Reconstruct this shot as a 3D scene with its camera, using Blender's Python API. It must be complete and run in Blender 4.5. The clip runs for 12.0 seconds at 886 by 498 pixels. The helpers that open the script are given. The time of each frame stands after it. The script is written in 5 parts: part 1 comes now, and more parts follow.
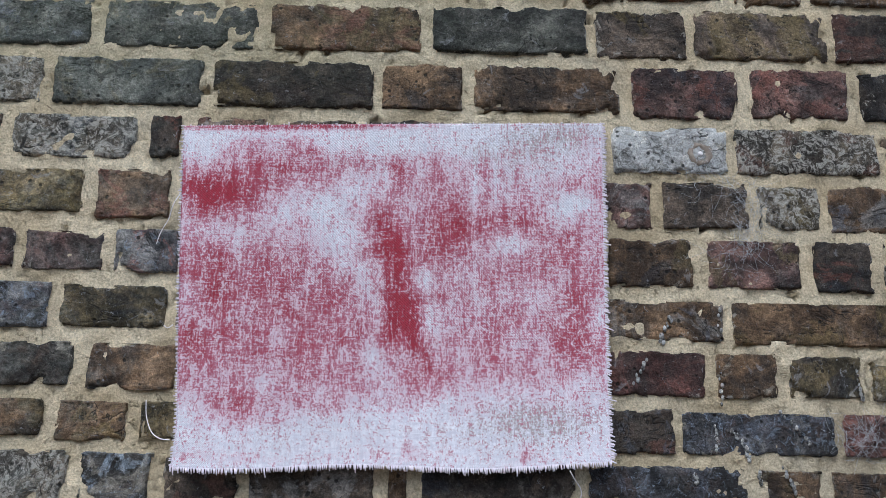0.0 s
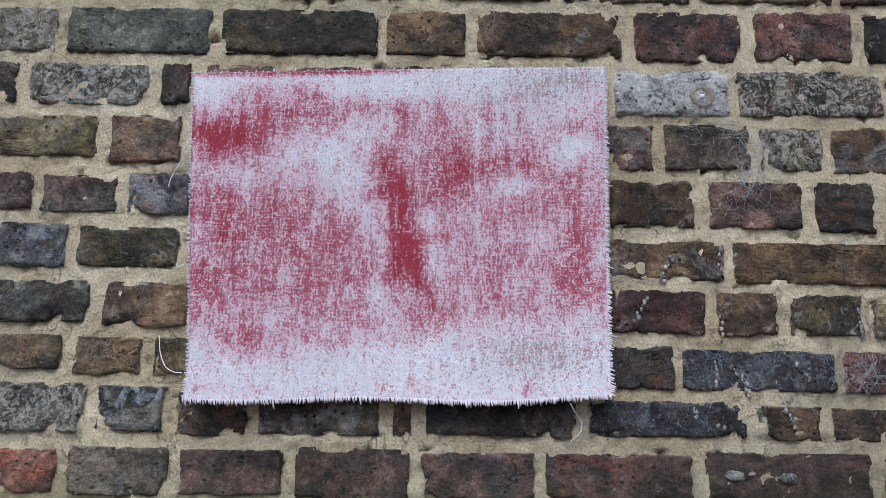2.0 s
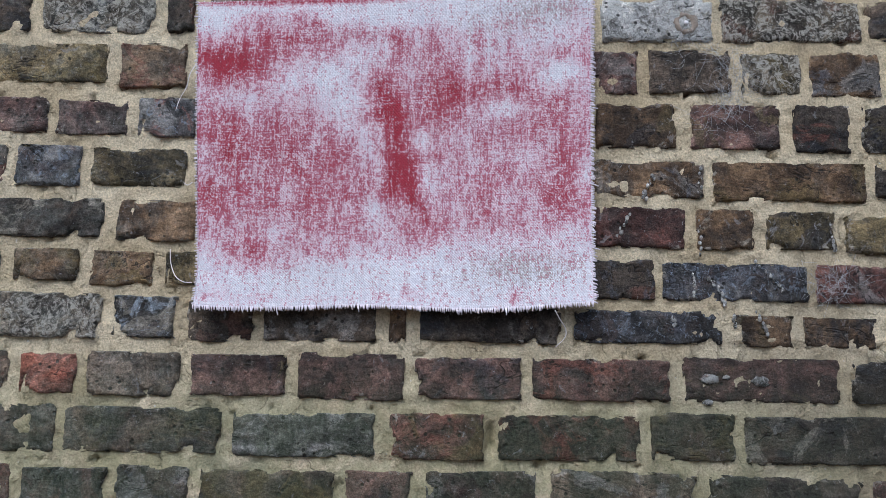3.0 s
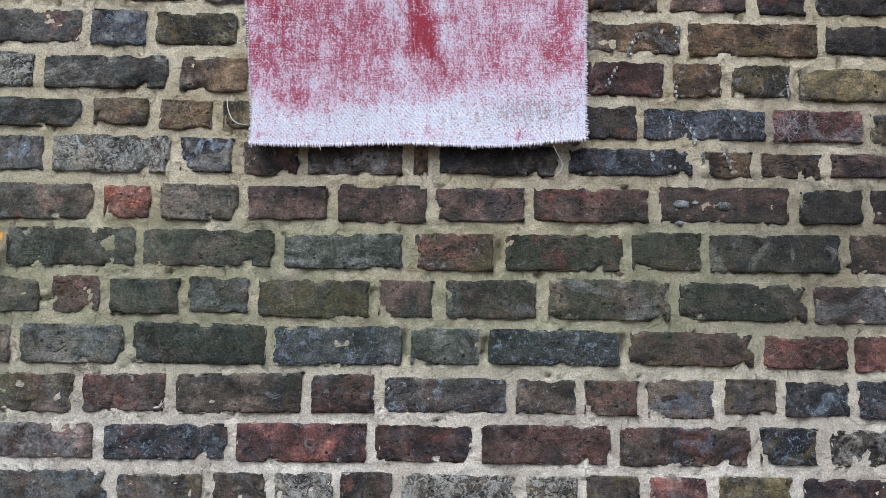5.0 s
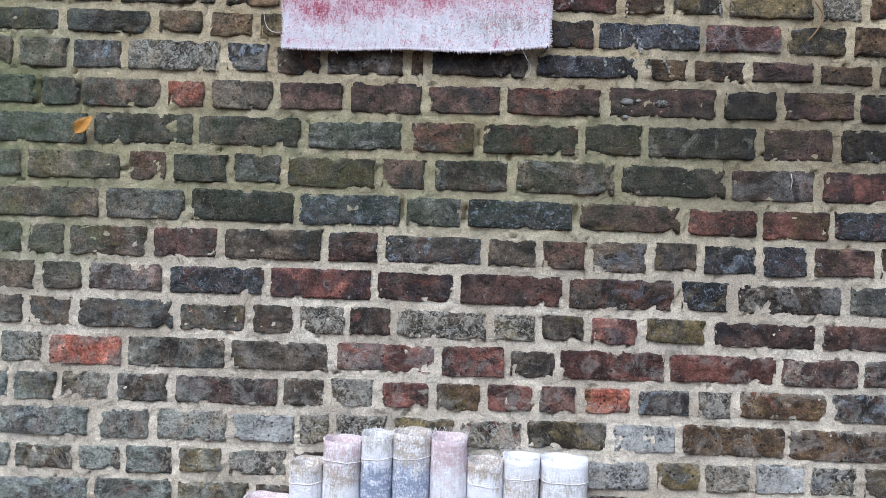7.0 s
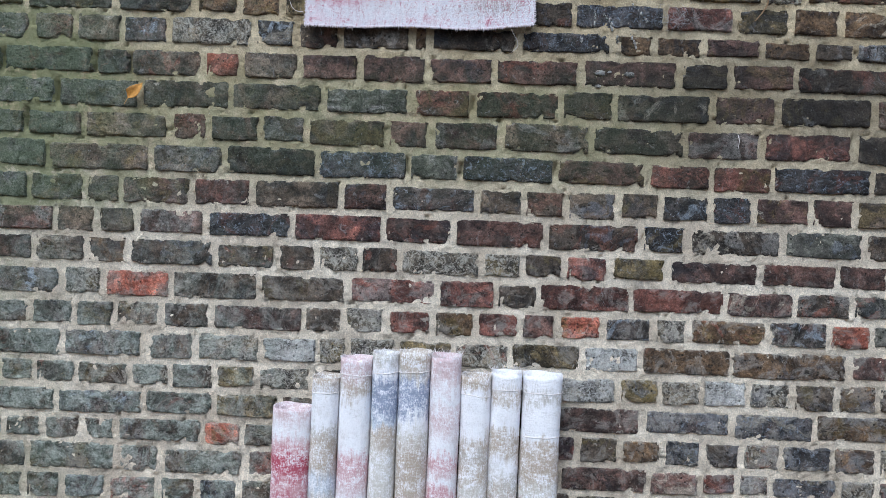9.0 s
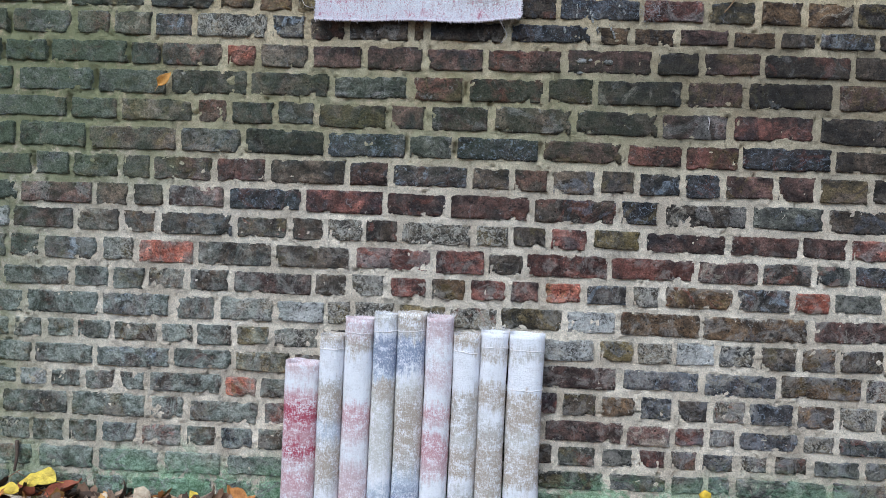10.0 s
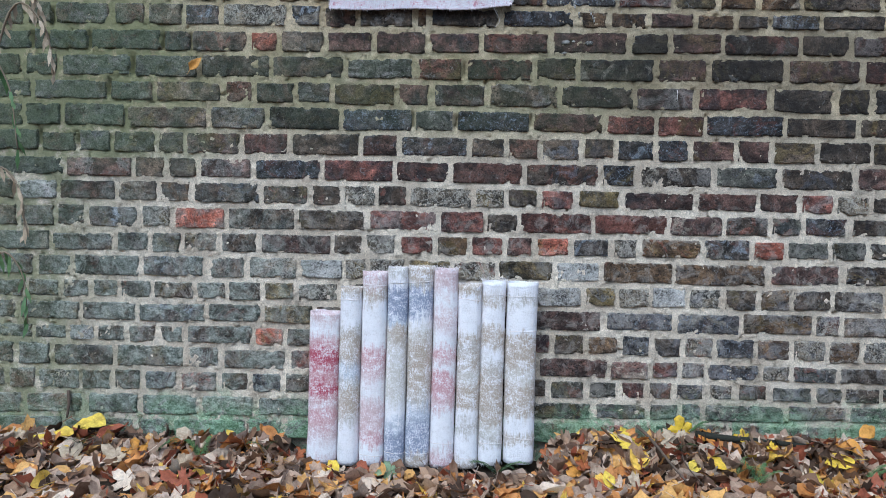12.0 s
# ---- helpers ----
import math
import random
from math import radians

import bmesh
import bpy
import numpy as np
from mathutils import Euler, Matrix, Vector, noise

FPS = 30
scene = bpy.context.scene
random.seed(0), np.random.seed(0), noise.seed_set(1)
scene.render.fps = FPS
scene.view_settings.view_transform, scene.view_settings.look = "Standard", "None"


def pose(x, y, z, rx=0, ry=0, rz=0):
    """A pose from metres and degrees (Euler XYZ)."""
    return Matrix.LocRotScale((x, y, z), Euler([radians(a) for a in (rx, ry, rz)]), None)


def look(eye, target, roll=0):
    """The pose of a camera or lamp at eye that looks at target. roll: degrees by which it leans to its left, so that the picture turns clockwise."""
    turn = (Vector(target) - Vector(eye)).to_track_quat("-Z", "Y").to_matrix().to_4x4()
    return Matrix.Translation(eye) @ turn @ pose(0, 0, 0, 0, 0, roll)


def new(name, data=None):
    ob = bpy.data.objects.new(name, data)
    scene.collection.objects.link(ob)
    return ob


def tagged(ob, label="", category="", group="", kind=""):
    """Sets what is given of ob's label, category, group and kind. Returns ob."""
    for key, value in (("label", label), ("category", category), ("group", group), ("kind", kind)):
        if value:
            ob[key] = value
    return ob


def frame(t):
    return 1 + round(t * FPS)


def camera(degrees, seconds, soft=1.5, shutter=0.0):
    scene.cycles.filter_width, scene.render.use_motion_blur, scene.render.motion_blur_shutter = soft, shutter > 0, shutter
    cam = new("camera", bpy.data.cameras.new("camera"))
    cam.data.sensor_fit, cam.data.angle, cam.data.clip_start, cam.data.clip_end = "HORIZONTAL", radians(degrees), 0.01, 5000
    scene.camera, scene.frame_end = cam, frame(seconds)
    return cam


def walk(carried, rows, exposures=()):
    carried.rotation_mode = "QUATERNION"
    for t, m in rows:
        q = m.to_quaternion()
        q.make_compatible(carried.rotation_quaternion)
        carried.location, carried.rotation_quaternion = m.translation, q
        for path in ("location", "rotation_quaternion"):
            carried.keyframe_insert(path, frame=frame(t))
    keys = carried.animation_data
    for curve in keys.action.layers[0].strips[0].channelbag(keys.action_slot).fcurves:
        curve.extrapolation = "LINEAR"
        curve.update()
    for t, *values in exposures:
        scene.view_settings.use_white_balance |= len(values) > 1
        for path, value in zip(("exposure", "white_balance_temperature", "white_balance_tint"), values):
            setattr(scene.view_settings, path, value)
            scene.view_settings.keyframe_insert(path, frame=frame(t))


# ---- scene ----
cam = camera(65.11, 12.0, soft=0.65)
# seconds, x, y, z, yaw, pitch, roll
ROWS = [
    (0.0, -0.035, -0.911, 1.323, -2.17, 11.36, 0.78),
    (0.5, -0.036, -0.905, 1.310, -1.82, 11.40, 0.63),
    (1, -0.034, -0.908, 1.297, -1.59, 11.29, 0.55),
    (1.5, -0.023, -0.914, 1.283, -1.33, 10.86, 0.58),
    (2, -0.014, -0.918, 1.258, -0.62, 10.34, 0.81),
    (2.5, 0.017, -0.927, 1.219, 0.28, 9.13, 0.97),
    (4.5, -0.044, -1.091, 1.028, -1.33, 5.54, 0.10),
    (5, -0.028, -1.120, 0.978, -0.60, 4.21, 0.47),
    (5.5, 0.028, -1.194, 0.931, 0.80, 2.68, 1.09),
    (6, 0.070, -1.278, 0.884, 1.95, 1.59, 1.60),
    (6.5, 0.075, -1.342, 0.854, 2.10, 0.79, 1.79),
    (7, 0.054, -1.409, 0.824, 1.80, 0.21, 1.72),
    (9, 0.067, -1.658, 0.752, 1.75, -1.49, 2.01),
    (9.5, 0.115, -1.745, 0.732, 2.99, -2.19, 2.25),
    (10, 0.152, -1.831, 0.695, 3.78, -1.84, 2.18),
    (10.5, 0.167, -1.878, 0.684, 3.75, -2.12, 1.90),
    (11, 0.135, -1.954, 0.662, 2.82, -2.66, 1.55),
    (11.5, 0.124, -2.031, 0.625, 2.33, -2.73, 1.20),
    (12, 0.111, -2.084, 0.610, 2.46, -2.47, 1.09),
]
walk(cam, [(t, pose(x, y, z, 90 + pitch, 0, yaw) @ pose(0, 0, 0, 0, 0, roll)) for t, x, y, z, yaw, pitch, roll in ROWS],
     [(0.0, 0.26, 5620, 5), (2.5, 0.25, 5640, 7), (5.5, 0.50, 5560, 5), (7.0, 0.47, 5630, 5), (10.0, 0.24, 5530, 2), (12.0, 0.21, 5370, 2)])

# ---- light: an overcast sky ----
world = bpy.data.worlds.new("overcast_sky")
scene.world = world
world.use_nodes = True
sky = world.node_tree.nodes.new("ShaderNodeTexSky")
sky.sky_type, sky.sun_disc = "NISHITA", False
SUN_ELEVATION, SUN_ROTATION = radians(58), radians(205)
sky.sun_elevation, sky.sun_rotation, sky.dust_density, sky.air_density = SUN_ELEVATION, SUN_ROTATION, 4.0, 1.0
world.node_tree.links.new(sky.outputs[0], world.node_tree.nodes["Background"].inputs[0])
world.node_tree.nodes["Background"].inputs[1].default_value = 0.13
sun_data = bpy.data.lights.new("sun", "SUN")
sun_data.energy, sun_data.angle, sun_data.color = 1.4, radians(40), (1.0, 0.99, 0.97)
sun = new("sun", sun_data)
sun.matrix_world = look((-0.9, -3.2, 4.2), (0, 0, 0.6))


# ---- node helpers ----
class Shade:
    """A principled material and short ways to wire it."""

    def __init__(self, name, rough=0.9):
        self.m = bpy.data.materials.new(name)
        self.m.use_nodes = True
        self.t = self.m.node_tree
        self.b = self.t.nodes["Principled BSDF"]
        self.b.inputs["Roughness"].default_value = rough
        self.b.inputs["Specular IOR Level"].default_value = 0.3

    def put(self, socket, v):
        if isinstance(v, bpy.types.NodeSocket):
            self.t.links.new(v, socket)
        elif isinstance(v, tuple) and len(v) == 3 and socket.type == "RGBA":
            socket.default_value = (*v, 1)
        else:
            socket.default_value = v

    def position(self):
        return self.t.nodes.new("ShaderNodeNewGeometry").outputs["Position"]

    def rand(self):
        """A number for each piece, loose or joined."""
        a = self.t.nodes.new("ShaderNodeObjectInfo").outputs["Random"]
        b = self.t.nodes.new("ShaderNodeNewGeometry").outputs["Random Per Island"]
        return self.math("FRACT", self.math("ADD", a, b))

    def math(self, op, a, b=0.0, c=0.0):
        n = self.t.nodes.new("ShaderNodeMath")
        n.operation = op
        for s, v in zip(n.inputs, (a, b, c)):
            self.put(s, v)
        return n.outputs[0]

    def vmath(self, op, a, b):
        n = self.t.nodes.new("ShaderNodeVectorMath")
        n.operation = op
        self.put(n.inputs[0], a)
        self.put(n.inputs[1], b)
        return n.outputs[0]

    def xyz(self, v):
        n = self.t.nodes.new("ShaderNodeSeparateXYZ")
        self.put(n.inputs[0], v)
        return n.outputs

    def noise(self, where, scale, detail=3.0, rough=0.6, dist=0.0):
        n = self.t.nodes.new("ShaderNodeTexNoise")
        self.put(n.inputs["Vector"], where)
        n.inputs["Scale"].default_value, n.inputs["Detail"].default_value = scale, detail
        n.inputs["Roughness"].default_value, n.inputs["Distortion"].default_value = rough, dist
        return n.outputs[0]

    def cells(self, where, scale):
        n = self.t.nodes.new("ShaderNodeTexVoronoi")
        self.put(n.inputs["Vector"], where)
        n.inputs["Scale"].default_value = scale
        return n.outputs["Distance"]

    def step(self, v, lo, hi, a=0.0, b=1.0):
        n = self.t.nodes.new("ShaderNodeMapRange")
        n.interpolation_type = "SMOOTHSTEP"
        for s, x in zip(n.inputs, (v, lo, hi, a, b)):
            self.put(s, x)
        return n.outputs[0]

    def ramp(self, v, stops, mode="LINEAR"):
        n = self.t.nodes.new("ShaderNodeValToRGB")
        n.color_ramp.interpolation = mode
        e = n.color_ramp.elements
        while len(e) < len(stops):
            e.new(0.5)
        for el, (p, c) in zip(e, stops):
            el.position, el.color = p, (*c, 1)
        self.put(n.inputs[0], v)
        return n.outputs[0]

    def mix(self, f, a, b, how="MIX"):
        n = self.t.nodes.new("ShaderNodeMix")
        n.data_type, n.blend_type = "RGBA", how
        self.put(n.inputs[0], f)
        self.put(n.inputs[6], a)
        self.put(n.inputs[7], b)
        return n.outputs[2]

    def bump(self, h, strength, dist, under=None):
        n = self.t.nodes.new("ShaderNodeBump")
        n.inputs["Strength"].default_value, n.inputs["Distance"].default_value = strength, dist
        self.put(n.inputs["Height"], h)
        if under is not None:
            self.put(n.inputs["Normal"], under)
        return n.outputs[0]

    def attribute(self, name):
        n = self.t.nodes.new("ShaderNodeAttribute")
        n.attribute_name = name
        return n.outputs["Color"]

    def done(self, colour, normal=None, rough=None):
        self.put(self.b.inputs["Base Color"], colour)
        if normal is not None:
            self.put(self.b.inputs["Normal"], normal)
        if rough is not None:
            self.put(self.b.inputs["Roughness"], rough)
        return self.m


def algae(s, p):
    """How green the wall is at a place: the damp left part, the foot of the wall and a faint band."""
    x, y, z = s.xyz(p)
    n = s.noise(p, 5.0, 4.0)
    left = s.math("MULTIPLY", s.step(s.math("ADD", x, s.math("MULTIPLY", n, 0.5)), -0.25, -0.8), s.math("MULTIPLY", s.step(z, 0.68, 0.85), s.step(z, 1.45, 1.15)))
    side = s.math("MULTIPLY", s.step(s.math("ADD", x, s.math("MULTIPLY", n, 0.5)), -0.6, -1.0), 0.6)
    left = s.math("MAXIMUM", left, side)
    foot = s.math("MULTIPLY", s.step(s.math("ADD", z, s.math("MULTIPLY", n, 0.30)), 0.25, 0.12), s.step(x, -1.1, -0.7, 0.3, 0.95))
    band = s.math("MULTIPLY", s.math("MULTIPLY", s.step(z, 0.78, 0.95), s.step(z, 1.2, 1.05)), s.math("MULTIPLY", s.step(x, 0.85, 0.25), 0.42))
    top = s.math("MULTIPLY", s.step(z, 1.62, 1.85), s.step(x, 0.3, -0.3, 0.0, 0.22))
    a = s.math("MAXIMUM", s.math("MAXIMUM", left, band), top)
    patchy = s.step(s.noise(p, 16.0, 5.0, 0.7), 0.28, 0.56)
    return s.math("MULTIPLY", a, patchy), s.math("MULTIPLY", foot, s.step(s.noise(p, 12.0, 6.0, 0.80, 0.9), 0.42, 0.53))


def dark_patch(s, p):
    """A darker patch with an uneven edge, beside and below the hanging cloth."""
    x, y, z = s.xyz(p)
    n = s.math("MULTIPLY", s.math("SUBTRACT", s.noise(p, 4.5, 5.0, 0.65, 0.6), 0.5), 0.7)
    return s.math("MULTIPLY", s.step(s.math("ADD", x, n), 0.15, 0.55), s.math("MULTIPLY", s.step(s.math("ADD", z, n), 0.80, 1.0), s.step(s.math("ADD", z, n), 1.34, 1.15)))


def brick_material(name, dark, light, flecks=0.06, patch=(0.05, 0.048, 0.046), patch_amount=0.35, stain=(0.36, 0.36, 0.37), alter=0.48):
    s = Shade(name, 0.9)
    p, r = s.position(), s.rand()
    q = s.vmath("ADD", p, s.vmath("MULTIPLY", (7.3, 3.1, 5.7), r))
    flat = s.vmath("MULTIPLY", q, (0.8, 1.0, 1.15))
    broad = s.noise(q, 15.0, 4.0, 0.6, 0.8)
    rough = s.noise(flat, 58.0, 5.0, 0.7, 0.3)
    fine = s.noise(q, 230.0, 5.0, 0.8)
    grain = s.noise(q, 700.0, 3.0, 0.75)
    deep = tuple(v * 0.5 for v in dark)
    c = s.ramp(broad, [(0.34, deep), (0.45, dark), (0.56, light), (0.68, tuple(v * 1.5 for v in light))])
    c = s.mix(s.math("MULTIPLY", s.step(s.noise(q, 19.0, 5.0, 0.68, 1.2), 0.52, 0.62), patch_amount), c, patch)
    c = s.mix(s.math("MULTIPLY", s.step(s.noise(q, 34.0, 5.0, 0.7, 0.5), 0.50, 0.68), 0.26), c, (0.24, 0.22, 0.20))
    alt = s.ramp(s.math("FRACT", s.math("MULTIPLY", r, 7.31)), [(0.0, (0.040, 0.046, 0.060)), (0.22, (0.18, 0.080, 0.060)), (0.37, (0.18, 0.135, 0.052)), (0.60, (0.035, 0.033, 0.032)), (0.78, (0.30, 0.29, 0.28))], "CONSTANT")
    c = s.mix(s.math("MULTIPLY", s.step(s.noise(q, 11.0, 5.0, 0.66, 1.0), 0.51, 0.585), 0.5), c, alt)
    other = s.ramp(s.math("FRACT", s.math("MULTIPLY", r, 23.7)), [(0.0, (0.25, 0.092, 0.066)), (0.12, (0.030, 0.028, 0.027)), (0.4, (0.135, 0.15, 0.185)), (0.55, (0.14, 0.115, 0.055)), (0.72, (0.055, 0.040, 0.034)), (0.88, (0.44, 0.40, 0.33))], "CONSTANT")
    q2 = s.vmath("ADD", q, (4.1, 2.3, 8.9))
    c = s.mix(s.math("MULTIPLY", s.step(s.noise(q2, 14.0, 6.0, 0.68, 1.4), 0.54, 0.60), alter), c, other)
    bright = s.step(s.math("FRACT", s.math("MULTIPLY", r, 3.7)), 0.0, 1.0, 0.66, 1.16)
    c = s.mix(1.0, c, s.ramp(s.math("MULTIPLY", bright, 0.5), [(0.0, (0, 0, 0)), (1.0, (2, 2, 2))]), "MULTIPLY")
    # low spots of the relief are darkened in the colour, as cavity shade
    c = s.mix(0.95, c, s.ramp(rough, [(0.30, (0.52, 0.51, 0.50)), (0.5, (1.05, 1.05, 1.05)), (0.70, (1.7, 1.67, 1.64))]), "MULTIPLY")
    c = s.mix(0.85, c, s.ramp(fine, [(0.34, (0.55, 0.55, 0.55)), (0.5, (1.0, 1.0, 1.0)), (0.66, (1.75, 1.73, 1.7))]), "MULTIPLY")
    c = s.mix(0.7, c, s.ramp(grain, [(0.3, (0.4, 0.4, 0.4)), (0.7, (1.6, 1.6, 1.6))]), "MULTIPLY")
    white = s.math("ADD", s.step(s.noise(q, 75.0, 6.0, 0.8, 1.5), 0.675 - flecks, 0.72 - flecks * 0.7), s.math("MULTIPLY", s.step(s.noise(q, 22.0, 5.0, 0.7, 2.0), 0.655 - flecks * 0.5, 0.71 - flecks * 0.5), 0.55))
    c = s.mix(s.math("MINIMUM", s.math("MULTIPLY", white, 0.8), 0.85), c, stain)
    # paler patches on the lower part of the wall
    low_pale = s.math("MULTIPLY", s.step(s.xyz(p)[2], 0.80, 0.55), s.step(s.noise(p, 17.0, 6.0, 0.72, 0.8), 0.49, 0.62))
    c = s.mix(s.math("MULTIPLY", low_pale, 0.46), c, s.mix(fine, (0.22, 0.20, 0.18), (0.58, 0.55, 0.51)))
    px, py, pz = s.xyz(p)
    wash = s.math("MULTIPLY", s.math("MULTIPLY", s.step(px, 0.50, 0.75), s.step(pz, 0.50, 0.34)), s.step(s.noise(p, 11.0, 6.0, 0.75, 1.2), 0.50, 0.60))
    c = s.mix(s.math("MULTIPLY", wash, 0.34), c, s.mix(fine, (0.17, 0.18, 0.21), (0.50, 0.50, 0.54)))
    crack = s.step(s.math("ABSOLUTE", s.math("SUBTRACT", s.noise(flat, 13.0, 4.0, 0.6, 1.2), 0.5)), 0.012, 0.0)
    crack = s.math("MULTIPLY", crack, s.step(s.noise(q, 9.0, 2.0), 0.46, 0.56))
    pits = s.math("MULTIPLY", s.step(s.cells(q, 78.0), 0.26, 0.14), s.step(s.noise(q, 30.0, 2.0), 0.49, 0.56))
    hole = s.math("MAXIMUM", crack, pits)
    # shade inside cracks and pits, painted near black
    c = s.mix(s.math("MULTIPLY", hole, 0.85), c, (0.014, 0.013, 0.012))
    rim = s.xyz(s.attribute("rim"))[0]
    crust = s.math("ADD", s.noise(p, 62.0, 6.0, 0.75, 0.6), s.math("ADD", s.math("MULTIPLY", rim, 0.16), s.math("ADD", s.step(pz, 0.85, 0.45, 0.0, 0.055), s.math("MULTIPLY", s.math("SUBTRACT", s.noise(p, 7.0, 3.0), 0.5), 0.34))))
    c = s.mix(s.math("MULTIPLY", s.step(crust, 0.67, 0.74), 0.72), c, s.mix(fine, (0.26, 0.23, 0.19), (0.66, 0.62, 0.55)))
    c = s.mix(s.math("MULTIPLY", dark_patch(s, p), 0.5), c, (0.030, 0.027, 0.024))
    green, foot = algae(s, p)
    # pale algae film on the left, with the haze there painted in too
    film_haze = s.math("MULTIPLY", s.math("MULTIPLY", s.step(px, -0.2, -0.55), s.step(pz, 0.78, 0.35, 0.25, 1.0)), s.step(s.noise(p, 11.0, 6.0, 0.75, 0.8), 0.42, 0.59))
    c = s.mix(s.math("MULTIPLY", film_haze, 0.68), c, s.mix(s.step(s.math("ADD", fine, rough), 0.75, 1.25), (0.11, 0.14, 0.11), (0.62, 0.66, 0.61)))
    c = s.mix(s.math("MULTIPLY", green, 0.58), c, s.mix(s.step(fine, 0.3, 0.7), (0.062, 0.092, 0.045), (0.19, 0.24, 0.14)))
    c = s.mix(s.math("MULTIPLY", foot, 0.82), c, s.mix(s.step(s.math("ADD", fine, rough), 0.8, 1.2), (0.09, 0.19, 0.085), (0.40, 0.60, 0.41)))
    h = s.math("ADD", s.math("MULTIPLY", rough, 1.3), s.math("ADD", s.math("MULTIPLY", fine, 0.5), s.math("ADD", s.math("MULTIPLY", broad, 0.9), s.math("MULTIPLY", grain, 0.12))))
    h = s.math("SUBTRACT", h, s.math("MULTIPLY", hole, 0.7))
    sharp = s.bump(s.math("ADD", fine, s.math("MULTIPLY", grain, 0.5)), 0.45, 0.003)
    return s.done(c, s.bump(h, 0.75, 0.007, sharp), s.step(fine, 0.2, 0.8, 0.98, 0.75))


KINDS = {
    "k": brick_material("charcoal_brick", (0.042, 0.034, 0.029), (0.088, 0.070, 0.056), 0.06, (0.10, 0.066, 0.046), 0.4),
    "g": brick_material("grey_brown_brick", (0.088, 0.068, 0.053), (0.170, 0.128, 0.096), 0.06),
    "b": brick_material("brown_brick", (0.092, 0.058, 0.035), (0.200, 0.128, 0.074), 0.06),
    "p": brick_material("plum_brick", (0.080, 0.050, 0.045), (0.172, 0.100, 0.084), 0.06),
    "r": brick_material("red_brown_brick", (0.120, 0.056, 0.048), (0.265, 0.112, 0.088), 0.07, (0.045, 0.040, 0.040), 0.5, alter=0.2),
    "R": brick_material("bright_red_brick", (0.34, 0.105, 0.070), (0.46, 0.17, 0.115), 0.03, (0.26, 0.09, 0.06), 0.4, alter=0.08),
    "o": brick_material("ochre_brick", (0.10, 0.080, 0.044), (0.225, 0.172, 0.090), 0.09, (0.045, 0.045, 0.042), 0.55),
    "n": brick_material("greenish_brick", (0.064, 0.065, 0.056), (0.130, 0.130, 0.110), 0.06),
    "u": brick_material("blue_black_brick", (0.036, 0.037, 0.042), (0.088, 0.084, 0.089), 0.13, (0.11, 0.072, 0.062), 0.5, (0.30, 0.35, 0.43)),
    "m": brick_material("mottled_brick", (0.070, 0.060, 0.047), (0.20, 0.165, 0.12), 0.20, (0.045, 0.042, 0.040), 0.5, (0.55, 0.52, 0.46)),
    "s": brick_material("splashed_brick", (0.070, 0.062, 0.058), (0.140, 0.118, 0.106), 0.09, (0.36, 0.42, 0.50), 0.75, (0.42, 0.45, 0.50)),
    "w": brick_material("whitened_brick", (0.22, 0.215, 0.205), (0.52, 0.51, 0.49), 0.22, (0.07, 0.06, 0.05), 0.6, (0.62, 0.62, 0.61)),
}


def mortar_material():
    s = Shade("old_lime_mortar", 0.95)
    p = s.position()
    x, y, z = s.xyz(p)
    broad, mid, fine = s.noise(p, 6.0, 4.0), s.noise(p, 55.0, 6.0, 0.75), s.noise(p, 330.0, 3.0, 0.75)
    upper = s.mix(s.step(broad, 0.35, 0.65), (0.49, 0.395, 0.255), (0.67, 0.57, 0.405))
    lower = s.mix(s.step(broad, 0.35, 0.65), (0.57, 0.49, 0.395), (0.83, 0.74, 0.62))
    c = s.mix(s.step(s.math("ADD", z, s.math("MULTIPLY", broad, 0.3)), 1.16, 0.86), upper, lower)
    c = s.mix(1.0, c, s.ramp(mid, [(0.30, (0.66, 0.64, 0.61)), (0.44, (0.97, 0.97, 0.97)), (0.70, (1.16, 1.16, 1.16))]), "MULTIPLY")
    c = s.mix(0.9, c, s.ramp(fine, [(0.32, (0.62, 0.62, 0.62)), (0.65, (1.25, 1.25, 1.25))]), "MULTIPLY")
    soot = s.math("MULTIPLY", s.step(s.noise(p, 9.0, 5.0, 0.7, 1.0), 0.54, 0.72), 0.5)
    c = s.mix(soot, c, (0.14, 0.125, 0.105))
    crack = s.step(s.math("ABSOLUTE", s.math("SUBTRACT", s.noise(p, 11.0, 5.0, 0.65, 1.0), 0.5)), 0.007, 0.0)
    c = s.mix(s.math("MULTIPLY", crack, 0.16), c, (0.05, 0.042, 0.035))
    grit = s.step(s.cells(p, 70.0), 0.12, 0.06)
    c = s.mix(s.math("MULTIPLY", s.math("MULTIPLY", grit, s.step(s.noise(p, 20.0), 0.55, 0.62)), 0.9), c, (0.7, 0.68, 0.64))
    c = s.mix(s.math("MULTIPLY", dark_patch(s, p), 0.42), c, (0.11, 0.10, 0.08))
    green, foot = algae(s, p)
    c = s.mix(s.math("MINIMUM", s.math("MULTIPLY", green, 1.3), 0.85), c, s.mix(mid, (0.12, 0.14, 0.065), (0.30, 0.32, 0.17)))
    c = s.mix(s.math("MULTIPLY", foot, 0.9), c, s.mix(s.step(s.math("ADD", mid, fine), 0.8, 1.2), (0.10, 0.22, 0.09), (0.42, 0.64, 0.43)))
    h = s.math("ADD", s.math("MULTIPLY", mid, 1.0), s.math("SUBTRACT", s.math("MULTIPLY", fine, 0.35), s.math("MULTIPLY", crack, 0.5)))
    return s.done(c, s.bump(h, 0.9, 0.008))


MORTAR = mortar_material()


